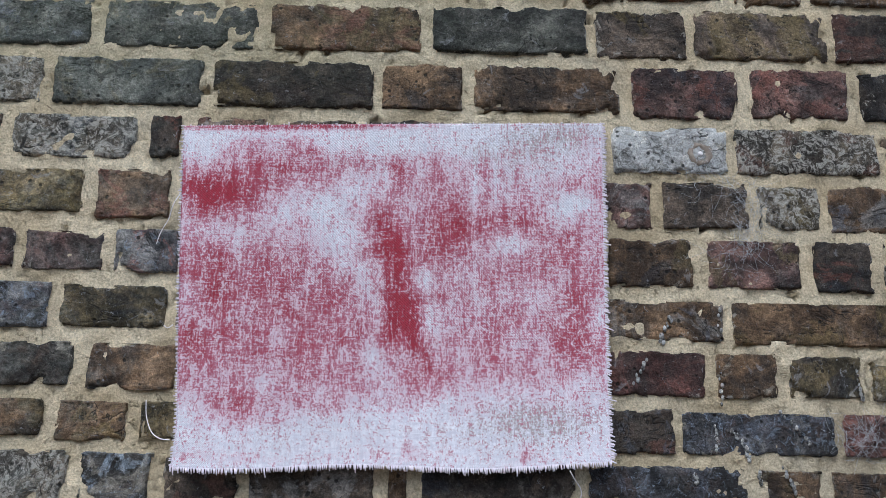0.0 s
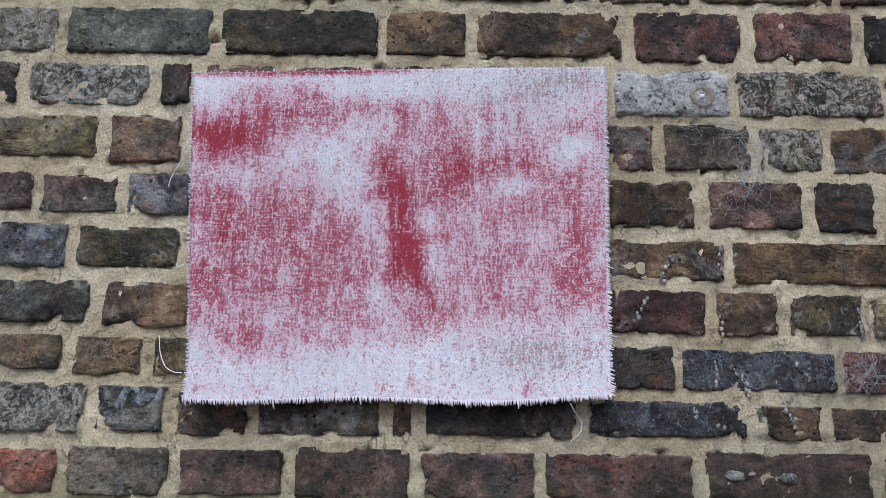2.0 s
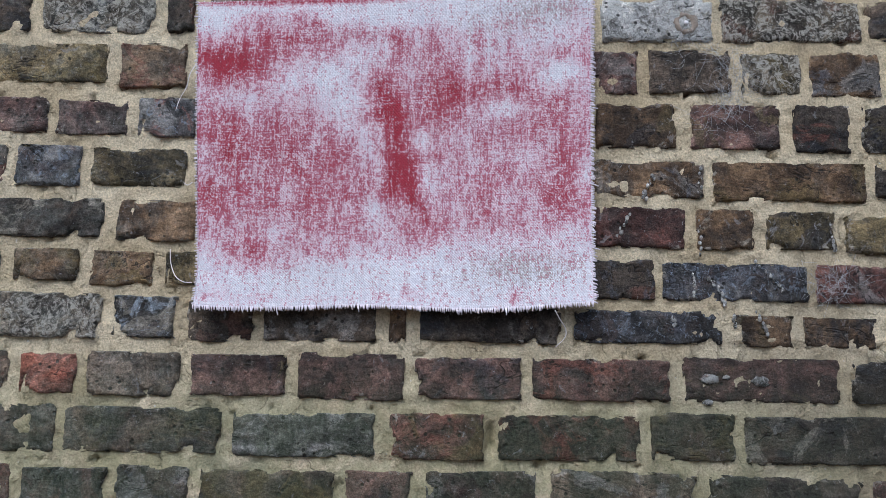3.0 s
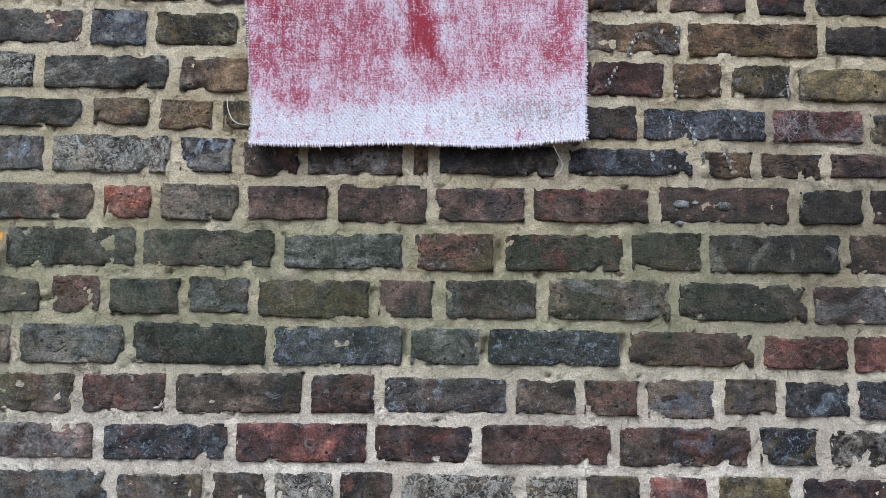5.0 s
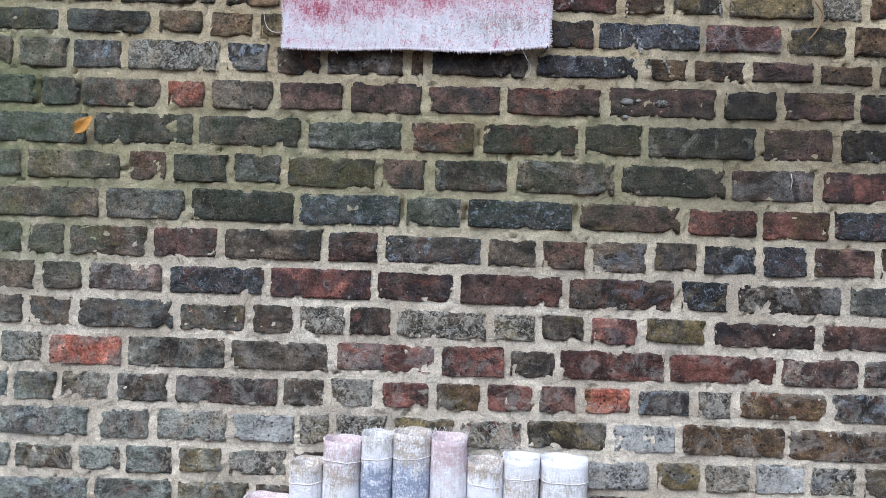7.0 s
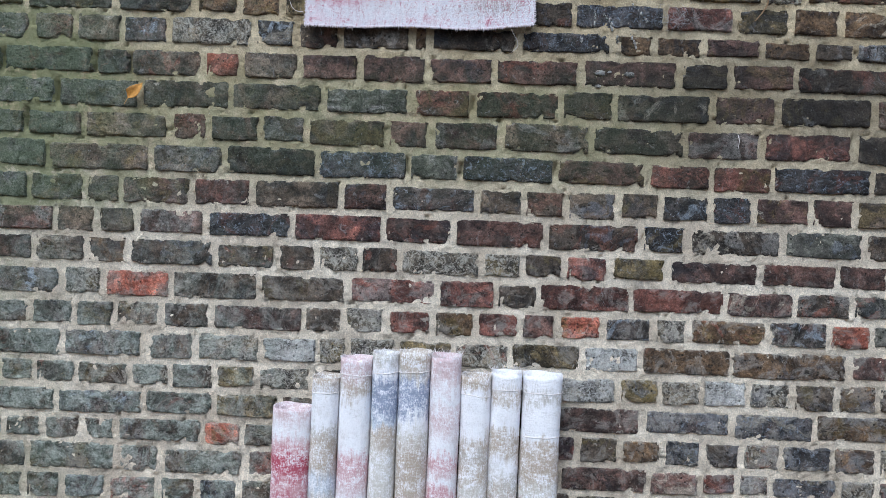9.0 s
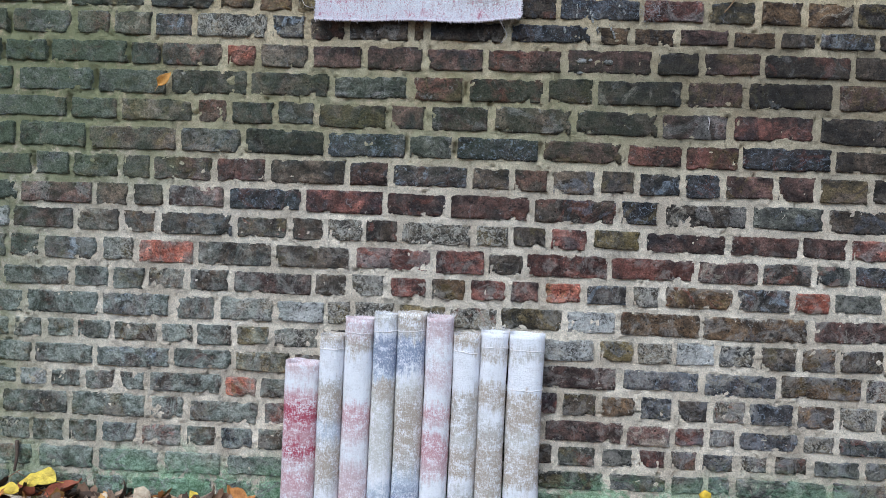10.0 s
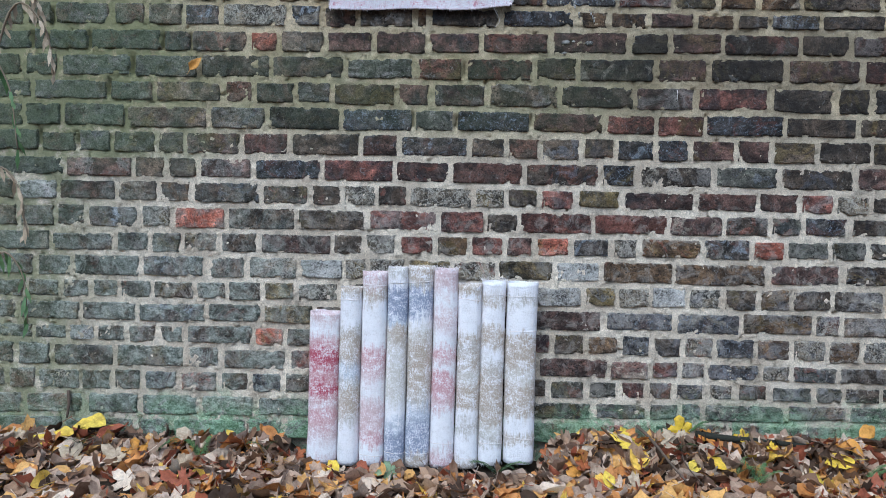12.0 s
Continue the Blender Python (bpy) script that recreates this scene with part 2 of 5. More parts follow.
def soil_material():
    s = Shade("damp_soil", 0.95)
    p = s.position()
    a, b = s.noise(p, 12.0, 5.0), s.noise(p, 150.0, 4.0, 0.7)
    c = s.mix(a, (0.022, 0.016, 0.011), (0.07, 0.05, 0.034))
    return s.done(s.mix(0.7, c, s.ramp(b, [(0.3, (0.5, 0.5, 0.5)), (0.7, (1.5, 1.5, 1.5))]), "MULTIPLY"), s.bump(b, 0.8, 0.01))


def leaf_material(name, stops, gloss=0.6):
    s = Shade(name, gloss)
    p, r = s.position(), s.rand()
    q = s.vmath("ADD", p, s.vmath("MULTIPLY", (3.3, 5.1, 2.7), r))
    c = s.ramp(r, stops, "CONSTANT" if len(stops) > 2 else "LINEAR")
    blotch = s.noise(q, 38.0, 4.0, 0.65)
    c = s.mix(1.0, c, s.ramp(blotch, [(0.3, (0.62, 0.54, 0.48)), (0.5, (1.0, 0.98, 0.96)), (0.75, (1.25, 1.2, 1.1))]), "MULTIPLY")
    vein = s.noise(q, 190.0, 3.0, 0.7, 0.5)
    c = s.mix(0.4, c, s.ramp(vein, [(0.35, (0.6, 0.55, 0.5)), (0.6, (1.2, 1.2, 1.2))]), "MULTIPLY")
    return s.done(c, s.bump(vein, 0.5, 0.003))


# ---- building helpers ----
def mesh_of(bm, name, material, smooth=True):
    me = bpy.data.meshes.new(name)
    bm.to_mesh(me)
    bm.free()
    me.materials.append(material)
    me.polygons.foreach_set("use_smooth", [smooth] * len(me.polygons))
    return me


def part(name, bm, material, parent, label="", smooth=True):
    ob = new(name, mesh_of(bm, name, material, smooth))
    ob.parent = parent
    return tagged(ob, label)


def smooth_grid(rows, cols, step, rng):
    """Soft random relief from -1 to 1 on a grid; step is the size of its waves in cells."""
    r, c = int(rows / step) + 3, int(cols / step) + 3
    g = rng.uniform(-1, 1, (r, c))
    y, x = np.arange(rows) / step, np.arange(cols) / step
    yi, xi = y.astype(int), x.astype(int)
    fy, fx = (y - yi)[:, None], (x - xi)[None, :]
    fy, fx = fy * fy * (3 - 2 * fy), fx * fx * (3 - 2 * fx)
    a, b = g[np.ix_(yi, xi)], g[np.ix_(yi, xi + 1)]
    d, e = g[np.ix_(yi + 1, xi)], g[np.ix_(yi + 1, xi + 1)]
    return (a * (1 - fx) + b * fx) * (1 - fy) + (d * (1 - fx) + e * fx) * fy


def grid_mesh(name, verts, rows, cols, material):
    """A mesh from rows x cols points."""
    i = np.arange(rows * cols).reshape(rows, cols)
    q = np.stack([i[:-1, :-1], i[:-1, 1:], i[1:, 1:], i[1:, :-1]], -1).reshape(-1, 4)
    me = bpy.data.meshes.new(name)
    me.from_pydata(verts.reshape(-1, 3), [], q)
    me.polygons.foreach_set("use_smooth", [True] * len(me.polygons))
    me.materials.append(material)
    return me


def tube(bm, points, radius, sides=6, taper=1.0):
    """A round cord along points."""
    rings = []
    pts = [Vector(p) for p in points]
    for k, p in enumerate(pts):
        d = (pts[min(k + 1, len(pts) - 1)] - pts[max(k - 1, 0)]).normalized()
        a = d.cross(Vector((0.31, 0.2, 0.93))).normalized()
        b = d.cross(a)
        r = radius * (1 + (taper - 1) * k / max(1, len(pts) - 1))
        rings.append([bm.verts.new(p + (a * math.cos(u) + b * math.sin(u)) * r) for u in (2 * math.pi * j / sides for j in range(sides))])
    for k in range(len(rings) - 1):
        for j in range(sides):
            bm.faces.new((rings[k][j], rings[k][(j + 1) % sides], rings[k + 1][(j + 1) % sides], rings[k + 1][j]))
    bm.faces.new(rings[0][::-1])
    bm.faces.new(rings[-1])


def bend(points, steps=6):
    """A smooth line through a few points."""
    pts = [Vector(p) for p in points]
    pts = [2 * pts[0] - pts[1]] + pts + [2 * pts[-1] - pts[-2]]
    out = []
    for k in range(1, len(pts) - 2):
        a, b, c, d = pts[k - 1:k + 3]
        for j in range(steps):
            t = j / steps
            out.append(0.5 * (2 * b + (c - a) * t + (2 * a - 5 * b + 4 * c - d) * t * t + (3 * b - a - 3 * c + d) * t ** 3))
    return out + [pts[-2]]


# ---- ground ----
ROLLS_X0, ROLLS_X1 = -0.40, 0.33


def ground_height(x, y):
    """The bank of drifted leaves along the wall, open where the rolls stand."""
    bank = min(1.0, max(0.0, (y + 0.17) / 0.15))
    bank = bank * bank * (3 - 2 * bank)
    gap = min(1.0, max(0.0, max(ROLLS_X0 - x, x - ROLLS_X1) / 0.06))
    return -0.13 + (0.095 if x > 0 else 0.05) * bank * gap + 0.012 * math.sin(3.1 * x + 1) * math.sin(4.3 * y)


def build_ground():
    xs = np.concatenate([[-80, -30, -10, -5], np.linspace(-2.6, 2.6, 131), [5, 10, 30, 80]])
    ys = np.concatenate([[-90, -40, -15, -7, -4], np.linspace(-2.6, 0.02, 90), [0.3, 4, 15, 60]])
    v = np.array([[(x, y, ground_height(x, y) if abs(x) < 2.7 and -2.7 < y else -0.13) for x in xs] for y in ys])
    ob = new("ground", grid_mesh("ground", v, len(ys), len(xs), soil_material()))
    tagged(ob, "damp dark soil under drifted autumn leaves", "ground", kind="structure")


build_ground()

# ---- wall: one course a call, from the top down: the bed joint under it at x = -1 and x = 1, its bricks' kinds and the joints between them ----
COURSES = []


def course(left, right, kinds, joints):
    COURSES.append((left, right, kinds, joints))


course(1.771, 1.795, "nnbnggk", [-0.487, -0.259, -0.025, 0.21, 0.354, 0.561])
course(1.689, 1.7, "mnkbbppk", [-0.55, -0.328, -0.095, 0.03, 0.256, 0.429, 0.588])
course(1.612, 1.617, "gmkgbgkgwmg", [-0.594, -0.41, -0.352, -0.237, -0.114, 0.01, 0.12, 0.227, 0.404, 0.62])
course(1.532, 1.536, "obbgpgkgpgmbb", [-0.472, -0.361, -0.255, -0.157, -0.05, 0.058, 0.158, 0.213, 0.294, 0.428, 0.53, 0.643])
course(1.465, 1.445, "rppugbpgkbpkkg", [-0.709, -0.556, -0.441, -0.339, -0.243, -0.133, -0.023, 0.088, 0.213, 0.348, 0.498, 0.599, 0.735])
course(1.389, 1.375, "kuogbkpgbbkg", [-0.608, -0.501, -0.352, -0.242, -0.132, -0.004, 0.106, 0.212, 0.381, 0.614, 0.777])
course(1.314, 1.302, "mkbgpkgbrboomb", [-0.683, -0.461, -0.329, -0.217, -0.089, 0.02, 0.119, 0.212, 0.353, 0.453, 0.565, 0.748, 0.842])
course(1.255, 1.226, "kgbbogkpgbkurob", [-0.793, -0.598, -0.491, -0.387, -0.319, -0.215, -0.097, 0.012, 0.12, 0.198, 0.307, 0.521, 0.681, 0.812])
course(1.173, 1.172, "ggkggsmsggbkubbpbgugg", [-1.261, -1.18, -0.997, -0.887, -0.774, -0.662, -0.454, -0.35, -0.248, -0.075, -0.032, 0.179, 0.402, 0.499, 0.612, 0.749, 0.863, 0.966, 1.109, 1.293])
course(1.098, 1.096, "nnnnggRgpppppkpkgpk", [-1.244, -1.196, -1.068, -0.84, -0.753, -0.577, -0.481, -0.342, -0.198, -0.034, 0.122, 0.329, 0.558, 0.68, 0.83, 1.05, 1.197, 1.344])
course(1.02, 1.017, "nnnggnrkkkpkprg", [-1.159, -0.933, -0.724, -0.508, -0.283, -0.071, 0.075, 0.286, 0.409, 0.64, 0.79, 1.014, 1.232, 1.347])
course(0.948, 0.933, "nnngrkkgppgkprkkkg", [-1.247, -1.006, -0.866, -0.654, -0.555, -0.433, -0.32, -0.127, -0.022, 0.146, 0.36, 0.58, 0.757, 0.972, 1.159, 1.266, 1.415])
course(0.867, 0.861, "nnggkunuprrugkg", [-1.151, -0.952, -0.699, -0.515, -0.293, -0.077, 0.053, 0.276, 0.494, 0.646, 0.786, 1.017, 1.225, 1.434])
course(0.789, 0.785, "nnnogprgpsggggsuppgkkg", [-1.225, -1.102, -0.998, -0.857, -0.77, -0.596, -0.447, -0.232, -0.116, 0.095, 0.205, 0.307, 0.427, 0.531, 0.642, 0.747, 0.881, 0.981, 1.114, 1.268, 1.39])
course(0.715, 0.707, "npggpurppkukngpb", [-1.145, -0.931, -0.827, -0.728, -0.56, -0.346, -0.13, 0.041, 0.26, 0.484, 0.595, 0.819, 1.008, 1.225, 1.426])
course(0.641, 0.639, "gwpgbkkgmkmmkroppprmkg", [-1.299, -1.167, -0.982, -0.852, -0.746, -0.536, -0.385, -0.285, -0.182, -0.088, 0.11, 0.208, 0.306, 0.414, 0.552, 0.767, 0.949, 1.066, 1.172, 1.27, 1.429])
course(0.559, 0.57, "gnsmRggrrkrrpknukg", [-1.174, -1.078, -0.91, -0.809, -0.639, -0.426, -0.21, 0.007, 0.147, 0.249, 0.468, 0.689, 0.85, 0.986, 1.079, 1.212, 1.4])
course(0.487, 0.5, "ngnnggpgmrbrpRsmbsRnnkg", [-1.192, -0.988, -0.876, -0.778, -0.664, -0.538, -0.314, -0.221, -0.112, -0.004, 0.103, 0.205, 0.296, 0.405, 0.522, 0.608, 0.792, 0.935, 1.035, 1.16, 1.27, 1.42])
course(0.412, 0.425, "gnnsgmwmmomowbbpkg", [-1.239, -1.121, -0.908, -0.702, -0.576, -0.416, -0.279, -0.206, -0.086, 0.05, 0.186, 0.355, 0.497, 0.71, 0.983, 1.2, 1.423])
course(0.344, 0.35, "gggnngmgomggbbwomwmkbgkk", [-1.267, -1.161, -1.064, -0.974, -0.873, -0.737, -0.636, -0.53, -0.423, -0.292, -0.137, 0.018, 0.171, 0.298, 0.446, 0.546, 0.643, 0.751, 0.858, 0.962, 1.055, 1.176, 1.322])
course(0.272, 0.277, "gngsnogkkpuubmgk", [-1.294, -1.097, -0.917, -0.701, -0.527, -0.367, -0.153, 0.053, 0.274, 0.508, 0.718, 0.912, 1.125, 1.203, 1.414])
course(0.21, 0.201, "gnwggggRggbgkgrkbukmubmbmn", [-1.246, -1.14, -1.049, -0.952, -0.855, -0.766, -0.555, -0.457, -0.356, -0.221, -0.083, 0.054, 0.191, 0.284, 0.355, 0.456, 0.557, 0.651, 0.746, 0.837, 0.957, 1.061, 1.166, 1.263, 1.385])
course(0.131, 0.139, "ngnpgrgbkpprmumnkg", [-1.189, -0.986, -0.769, -0.655, -0.448, -0.22, -0.013, 0.192, 0.315, 0.527, 0.648, 0.738, 0.814, 0.975, 1.065, 1.199, 1.388])
course(0.057, 0.079, "ggmggurguggbgkgnnrgumgnnkn", [-1.332, -1.236, -1.098, -0.997, -0.901, -0.787, -0.661, -0.563, -0.463, -0.358, -0.219, -0.08, 0.057, 0.194, 0.347, 0.46, 0.559, 0.643, 0.72, 0.818, 0.903, 1.002, 1.133, 1.218, 1.326])
course(-0.019, 0.019, "ggnnmngggnnnnngng", [-1.278, -1.083, -0.908, -0.723, -0.546, -0.357, -0.148, 0.058, 0.298, 0.484, 0.647, 0.74, 0.807, 1.055, 1.231, 1.394])
TOP_BED = (1.852, 1.888)

WALL_X0, WALL_X1, WALL_TOP, FACE = -2.6, 2.6, 2.36, 0.0


# joints that stand open: x, z and half height
OPEN_JOINTS = ((-1.244, 1.132, 0.026), (-1.196, 1.129, 0.022), (-1.068, 1.131, 0.028), (-0.840, 1.132, 0.024), (-0.753, 1.130, 0.024), (-0.933, 1.056, 0.028), (-1.006, 0.993, 0.026),
               (-1.224, 0.838, 0.026), (-1.102, 0.828, 0.022), (-1.182, 1.200, 0.024), (0.075, 1.054, 0.020), (-0.077, 0.905, 0.022), (0.053, 0.898, 0.020), (0.276, 0.905, 0.018))


def fill_row(x, end, sign, rng):
    """Bricks of a mixed bond on from a joint."""
    out = []
    while (end - x) * sign > 0:
        x += sign * rng.choice((0.112, 0.225, 0.225, 0.118)) * rng.uniform(0.95, 1.05)
        out.append(x)
    return out


def wall_bricks():
    """All bricks as (x0, x1, z of the middle, height, lean, kind)."""
    rng = random.Random(11)
    rows = list(COURSES)
    above = []
    a, b = TOP_BED
    while a < WALL_TOP - 0.03:
        above.append((a, b, "", []))
        a, b = a + 0.076, b + 0.075
    rows = above[::-1] + rows
    ceiling = [(a, b)] + [(r[0], r[1]) for r in rows[:-1]]
    low = rows[-1]
    rows.append((low[0] - 0.075, low[1] - 0.075, "", []))
    ceiling.append((low[0], low[1]))
    out = []
    for (left, right, kinds, joints), (tl, tr) in zip(rows, ceiling):
        if not joints:
            joints, kinds = [rng.uniform(-0.1, 0.1)], rng.choice("gkpb") * 2
        lefts = fill_row(joints[0], WALL_X0, -1, rng)
        rights = fill_row(joints[-1], WALL_X1, 1, rng)
        line = lefts[::-1] + list(joints) + rights
        ks = [rng.choice("gnnkg") for _ in lefts[1:]] + list(kinds) + [rng.choice("gkpbkr") for _ in rights[1:]]
        for k, (p, q) in enumerate(zip(line, line[1:])):
            m = (p + q) / 2
            z0 = left + (right - left) * (m + 1) / 2
            z1 = tl + (tr - tl) * (m + 1) / 2
            lean = math.atan(((right - left) + (tr - tl)) / 4) + rng.uniform(-0.016, 0.016)
            bed = rng.uniform(0.010, 0.019)
            gap = rng.uniform(0.007, 0.019)
            out.append((p + gap / 2, q - gap / 2, (z0 + z1) / 2 + rng.uniform(-0.0025, 0.0025), z1 - z0 - bed, lean, ks[k]))
    return out


def brick_shape(width, rng):
    """Points and faces of a worn brick of that width, 0.065 high: an uneven face that falls off at ragged, broken arrises."""
    hw, hh = width / 2, 0.0325
    nr = np.random.default_rng(rng.randrange(10 ** 6))

    def line(half, step):
        inner = np.linspace(-half + 0.008, half - 0.008, max(3, int(round((2 * half - 0.016) / step))))
        return np.concatenate([[-half, -half + 0.0015, -half + 0.003, -half + 0.005], inner, [half - 0.005, half - 0.003, half - 0.0015, half]])

    xs, zs = line(hw, 0.0055), line(hh, 0.0055)
    rows, cols = len(zs), len(xs)
    gx, gz = np.meshgrid(xs, zs)
    # distance to the outline, eaten into here and there
    wear = 0.0030 * smooth_grid(rows, cols, 2.5, nr) + 0.0018 * nr.uniform(-1, 1, (rows, cols))
    chip = np.clip(smooth_grid(rows, cols, 4.6, nr) - 0.36, 0, 1) * 0.014
    dx, dz = hw - np.abs(gx), hh - np.abs(gz)
    r = rng.uniform(0.004, 0.012)
    d = np.where((dx < r) & (dz < r), r - np.hypot(r - dx, r - dz), np.minimum(dx, dz))
    d = d - chip + wear
    fall = 0.009 * np.exp(-np.clip(d, -0.004, 1) / 0.0014)
    face = 0.0012 * smooth_grid(rows, cols, 4.5, nr) + 0.0014 * smooth_grid(rows, cols, 2.1, nr) + 0.0009 * nr.uniform(-1, 1, (rows, cols))
    edge = (dx < 1e-6) | (dz < 1e-6)
    depth = np.where(edge, 0.016, np.minimum(face + fall, 0.014))
    verts = [(float(x), float(y), float(z)) for x, y, z in zip(gx.ravel(), depth.ravel(), gz.ravel())]
    faces = [(k * cols + m, k * cols + m + 1, (k + 1) * cols + m + 1, (k + 1) * cols + m) for k in range(rows - 1) for m in range(cols - 1)]
    rim = np.exp(-np.clip(np.minimum(dx, dz) - chip, 0, 1) / 0.006).ravel().astype(np.float32)
    return verts, faces, rim


def build_wall():
    rng = random.Random(5)
    nrng = np.random.default_rng(3)
    # the mortar face, uneven, with the core behind it
    fine_x = np.arange(-1.5, 1.5, 0.0045)
    fine_z = np.arange(-0.06, 2.02, 0.0045)
    rows, cols = len(fine_z), len(fine_x)
    depth = 0.0034 + 0.0014 * smooth_grid(rows, cols, 14, nrng) + 0.0022 * smooth_grid(rows, cols, 5, nrng) + 0.0016 * smooth_grid(rows, cols, 2, nrng)
    # smears of mortar over the brick faces, mostly low on the wall
    smear = 0.8 * smooth_grid(rows, cols, 14, nrng) + 0.7 * smooth_grid(rows, cols, 5, nrng) + 0.8 * smooth_grid(rows, cols, 2, nrng)
    low = np.clip((0.72 - fine_z) / 0.25, 0.5, 1.0)[:, None]
    depth = depth - 0.0055 * low * np.clip(smear - 0.6, 0, 1)
    # open joints and holes where mortar has dropped out
    hole = smooth_grid(rows, cols, 4, nrng) + 0.7 * smooth_grid(rows, cols, 2, nrng)
    depth = depth + 0.03 * np.clip(hole - 1.02, 0, 0.6)
    for gx, gz, half in OPEN_JOINTS:
        depth = depth + 0.020 * np.exp(-((fine_x[None, :] - gx) / 0.0062) ** 2 - ((fine_z[:, None] - gz) / half) ** 4)
    v = np.empty((rows, cols, 3))
    v[..., 0], v[..., 1], v[..., 2] = fine_x[None, :], FACE + depth, fine_z[:, None]
    wall = new("wall_north", grid_mesh("wall_north", v, rows, cols, MORTAR))
    tagged(wall, "weathered old brick wall with pale lime mortar joints", "brick wall", kind="structure")
    bm = bmesh.new()
    for x0, x1, z0, z1, y0 in ((WALL_X0, WALL_X1, -0.3, WALL_TOP, 0.034), (WALL_X0, -1.5, -0.3, WALL_TOP, 0.005), (1.495, WALL_X1, -0.3, WALL_TOP, 0.005), (-1.5, 1.495, 2.01, WALL_TOP, 0.005)):
        got = bmesh.ops.create_cube(bm, size=1)
        y1 = 0.23 if y0 > 0.01 else 0.0345
        for w in got["verts"]:
            w.co = ((x0 + x1) / 2 + w.co.x * (x1 - x0), (y0 + y1) / 2 + w.co.y * (y1 - y0), (z0 + z1) / 2 + w.co.z * (z1 - z0))
    part("wall_core", bm, MORTAR, wall, smooth=False)
    # splashes of old mortar on the bricks
    for sx, sz, size in ((0.441, 1.135, 0.011), (0.372, 1.137, 0.012), (0.368, 1.106, 0.007), (0.395, 1.140, 0.005)):
        bm = bmesh.new()
        bmesh.ops.create_icosphere(bm, subdivisions=2, radius=size)
        for w in bm.verts:
            w.co = (sx + w.co.x * rng.uniform(0.8, 1.35), -0.001 + w.co.y * 0.16, sz + w.co.z * rng.uniform(0.35, 0.8))
        part("mortar_splash", bm, KINDS["w"], wall)
    # lime that has run down the bricks
    for sx, sz, size, slant in ((0.298, 1.408, 0.022, -0.5), (0.369, 1.41, 0.04, -0.1), (0.365, 1.332, 0.048, 0), (0.259, 1.348, 0.03, -0.5), (0.355, 1.265, 0.03, 0), (0.382, 1.269, 0.014, 0.8), (0.393, 1.248, 0.02, 0.5), (0.461, 1.279, 0.04, 0.9), (0.55, 1.335, 0.036, 0.1), (0.326, 1.214, 0.012, 0), (0.409, 1.215, 0.014, 0), (0.446, 1.214, 0.03, 0.4), (0.29, 1.391, 0.01, 0)):
        bm = bmesh.new()
        for k in range(7):
            f = k / 6 - 0.5
            got = bmesh.ops.create_icosphere(bm, subdivisions=1, radius=rng.uniform(0.0012, 0.0034))
            move = Vector((sx + slant * f * size + rng.uniform(-0.0025, 0.0025), -0.0022, sz - f * size))
            for w in got["verts"]:
                w.co = Vector((w.co.x, w.co.y * 0.4, w.co.z * rng.uniform(1.0, 2.0))) + move
        part("lime_drip", bm, KINDS["w"], wall)
    # bricks
    widths = (0.088, 0.108, 0.15, 0.215)
    shapes = {w: [brick_shape(w, rng) for _ in range(9)] for w in widths}
    shared = {}
    near, far = [], []
    for b in wall_bricks():
        mid = (b[0] + b[1]) / 2
        (near if -0.70 < mid < 0.76 and 0.0 < b[2] < 1.92 else far).append(b)
    near.sort(key=lambda b: abs((b[0] + b[1]) / 2 - 0.03))
    near, far = near[:300], far + near[300:]
    joined = {}
    for group, loose in ((near, True), (far, False)):
        for x0, x1, z, height, lean, kind in group:
            w = min(widths, key=lambda u: abs(math.log(u / (x1 - x0))))
            k = rng.randrange(9)
            out = rng.uniform(-0.0032, 0.0004)
            m = pose((x0 + x1) / 2, FACE + out, z, rng.uniform(-1.2, 1.2), -math.degrees(lean), rng.uniform(-0.5, 0.5)) @ Matrix.Diagonal(((x1 - x0) / w, 1, height / 0.065, 1))
            if loose:
                if (w, k, kind) not in shared:
                    verts, faces, rim = shapes[w][k]
                    me = bpy.data.meshes.new("brick")
                    me.from_pydata(verts, [], faces)
                    me.polygons.foreach_set("use_smooth", [True] * len(faces))
                    me.materials.append(KINDS[kind])
                    me.attributes.new("rim", "FLOAT", "POINT").data.foreach_set("value", rim)
                    shared[w, k, kind] = me
                ob = new("brick", shared[w, k, kind])
                ob.parent, ob.matrix_basis = wall, m
            else:
                verts, faces, rim = shapes[w][k]
                vs, fs, ms, rims = joined.setdefault("all", ([], [], [], []))
                base = len(vs)
                vs += [m @ Vector(p) for p in verts]
                fs += [tuple(base + i for i in f) for f in faces]
                ms += [list(KINDS).index(kind)] * len(faces)
                rims.append(rim)
    vs, fs, ms, rims = joined["all"]
    me = bpy.data.meshes.new("outer_bricks")
    me.from_pydata(vs, [], fs)
    for kind in KINDS.values():
        me.materials.append(kind)
    me.polygons.foreach_set("material_index", ms)
    me.attributes.new("rim", "FLOAT", "POINT").data.foreach_set("value", np.concatenate(rims))
    me.polygons.foreach_set("use_smooth", [True] * len(fs))
    ob = new("outer_bricks", me)
    ob.parent = wall
    tagged(ob, "weathered bricks of mixed brown and grey", kind="stuff")


# ---- the dyed cloth on the wall ----
def linen_base(s, q, warp=260.0):
    """Thread-like grain across and along, for cloth."""
    sx = s.vmath("MULTIPLY", q, (1.0, 1.0, 0.25))
    sz = s.vmath("MULTIPLY", q, (0.25, 1.0, 1.0))
    return s.noise(sx, warp, 3.0, 0.7), s.noise(sz, warp, 3.0, 0.7)


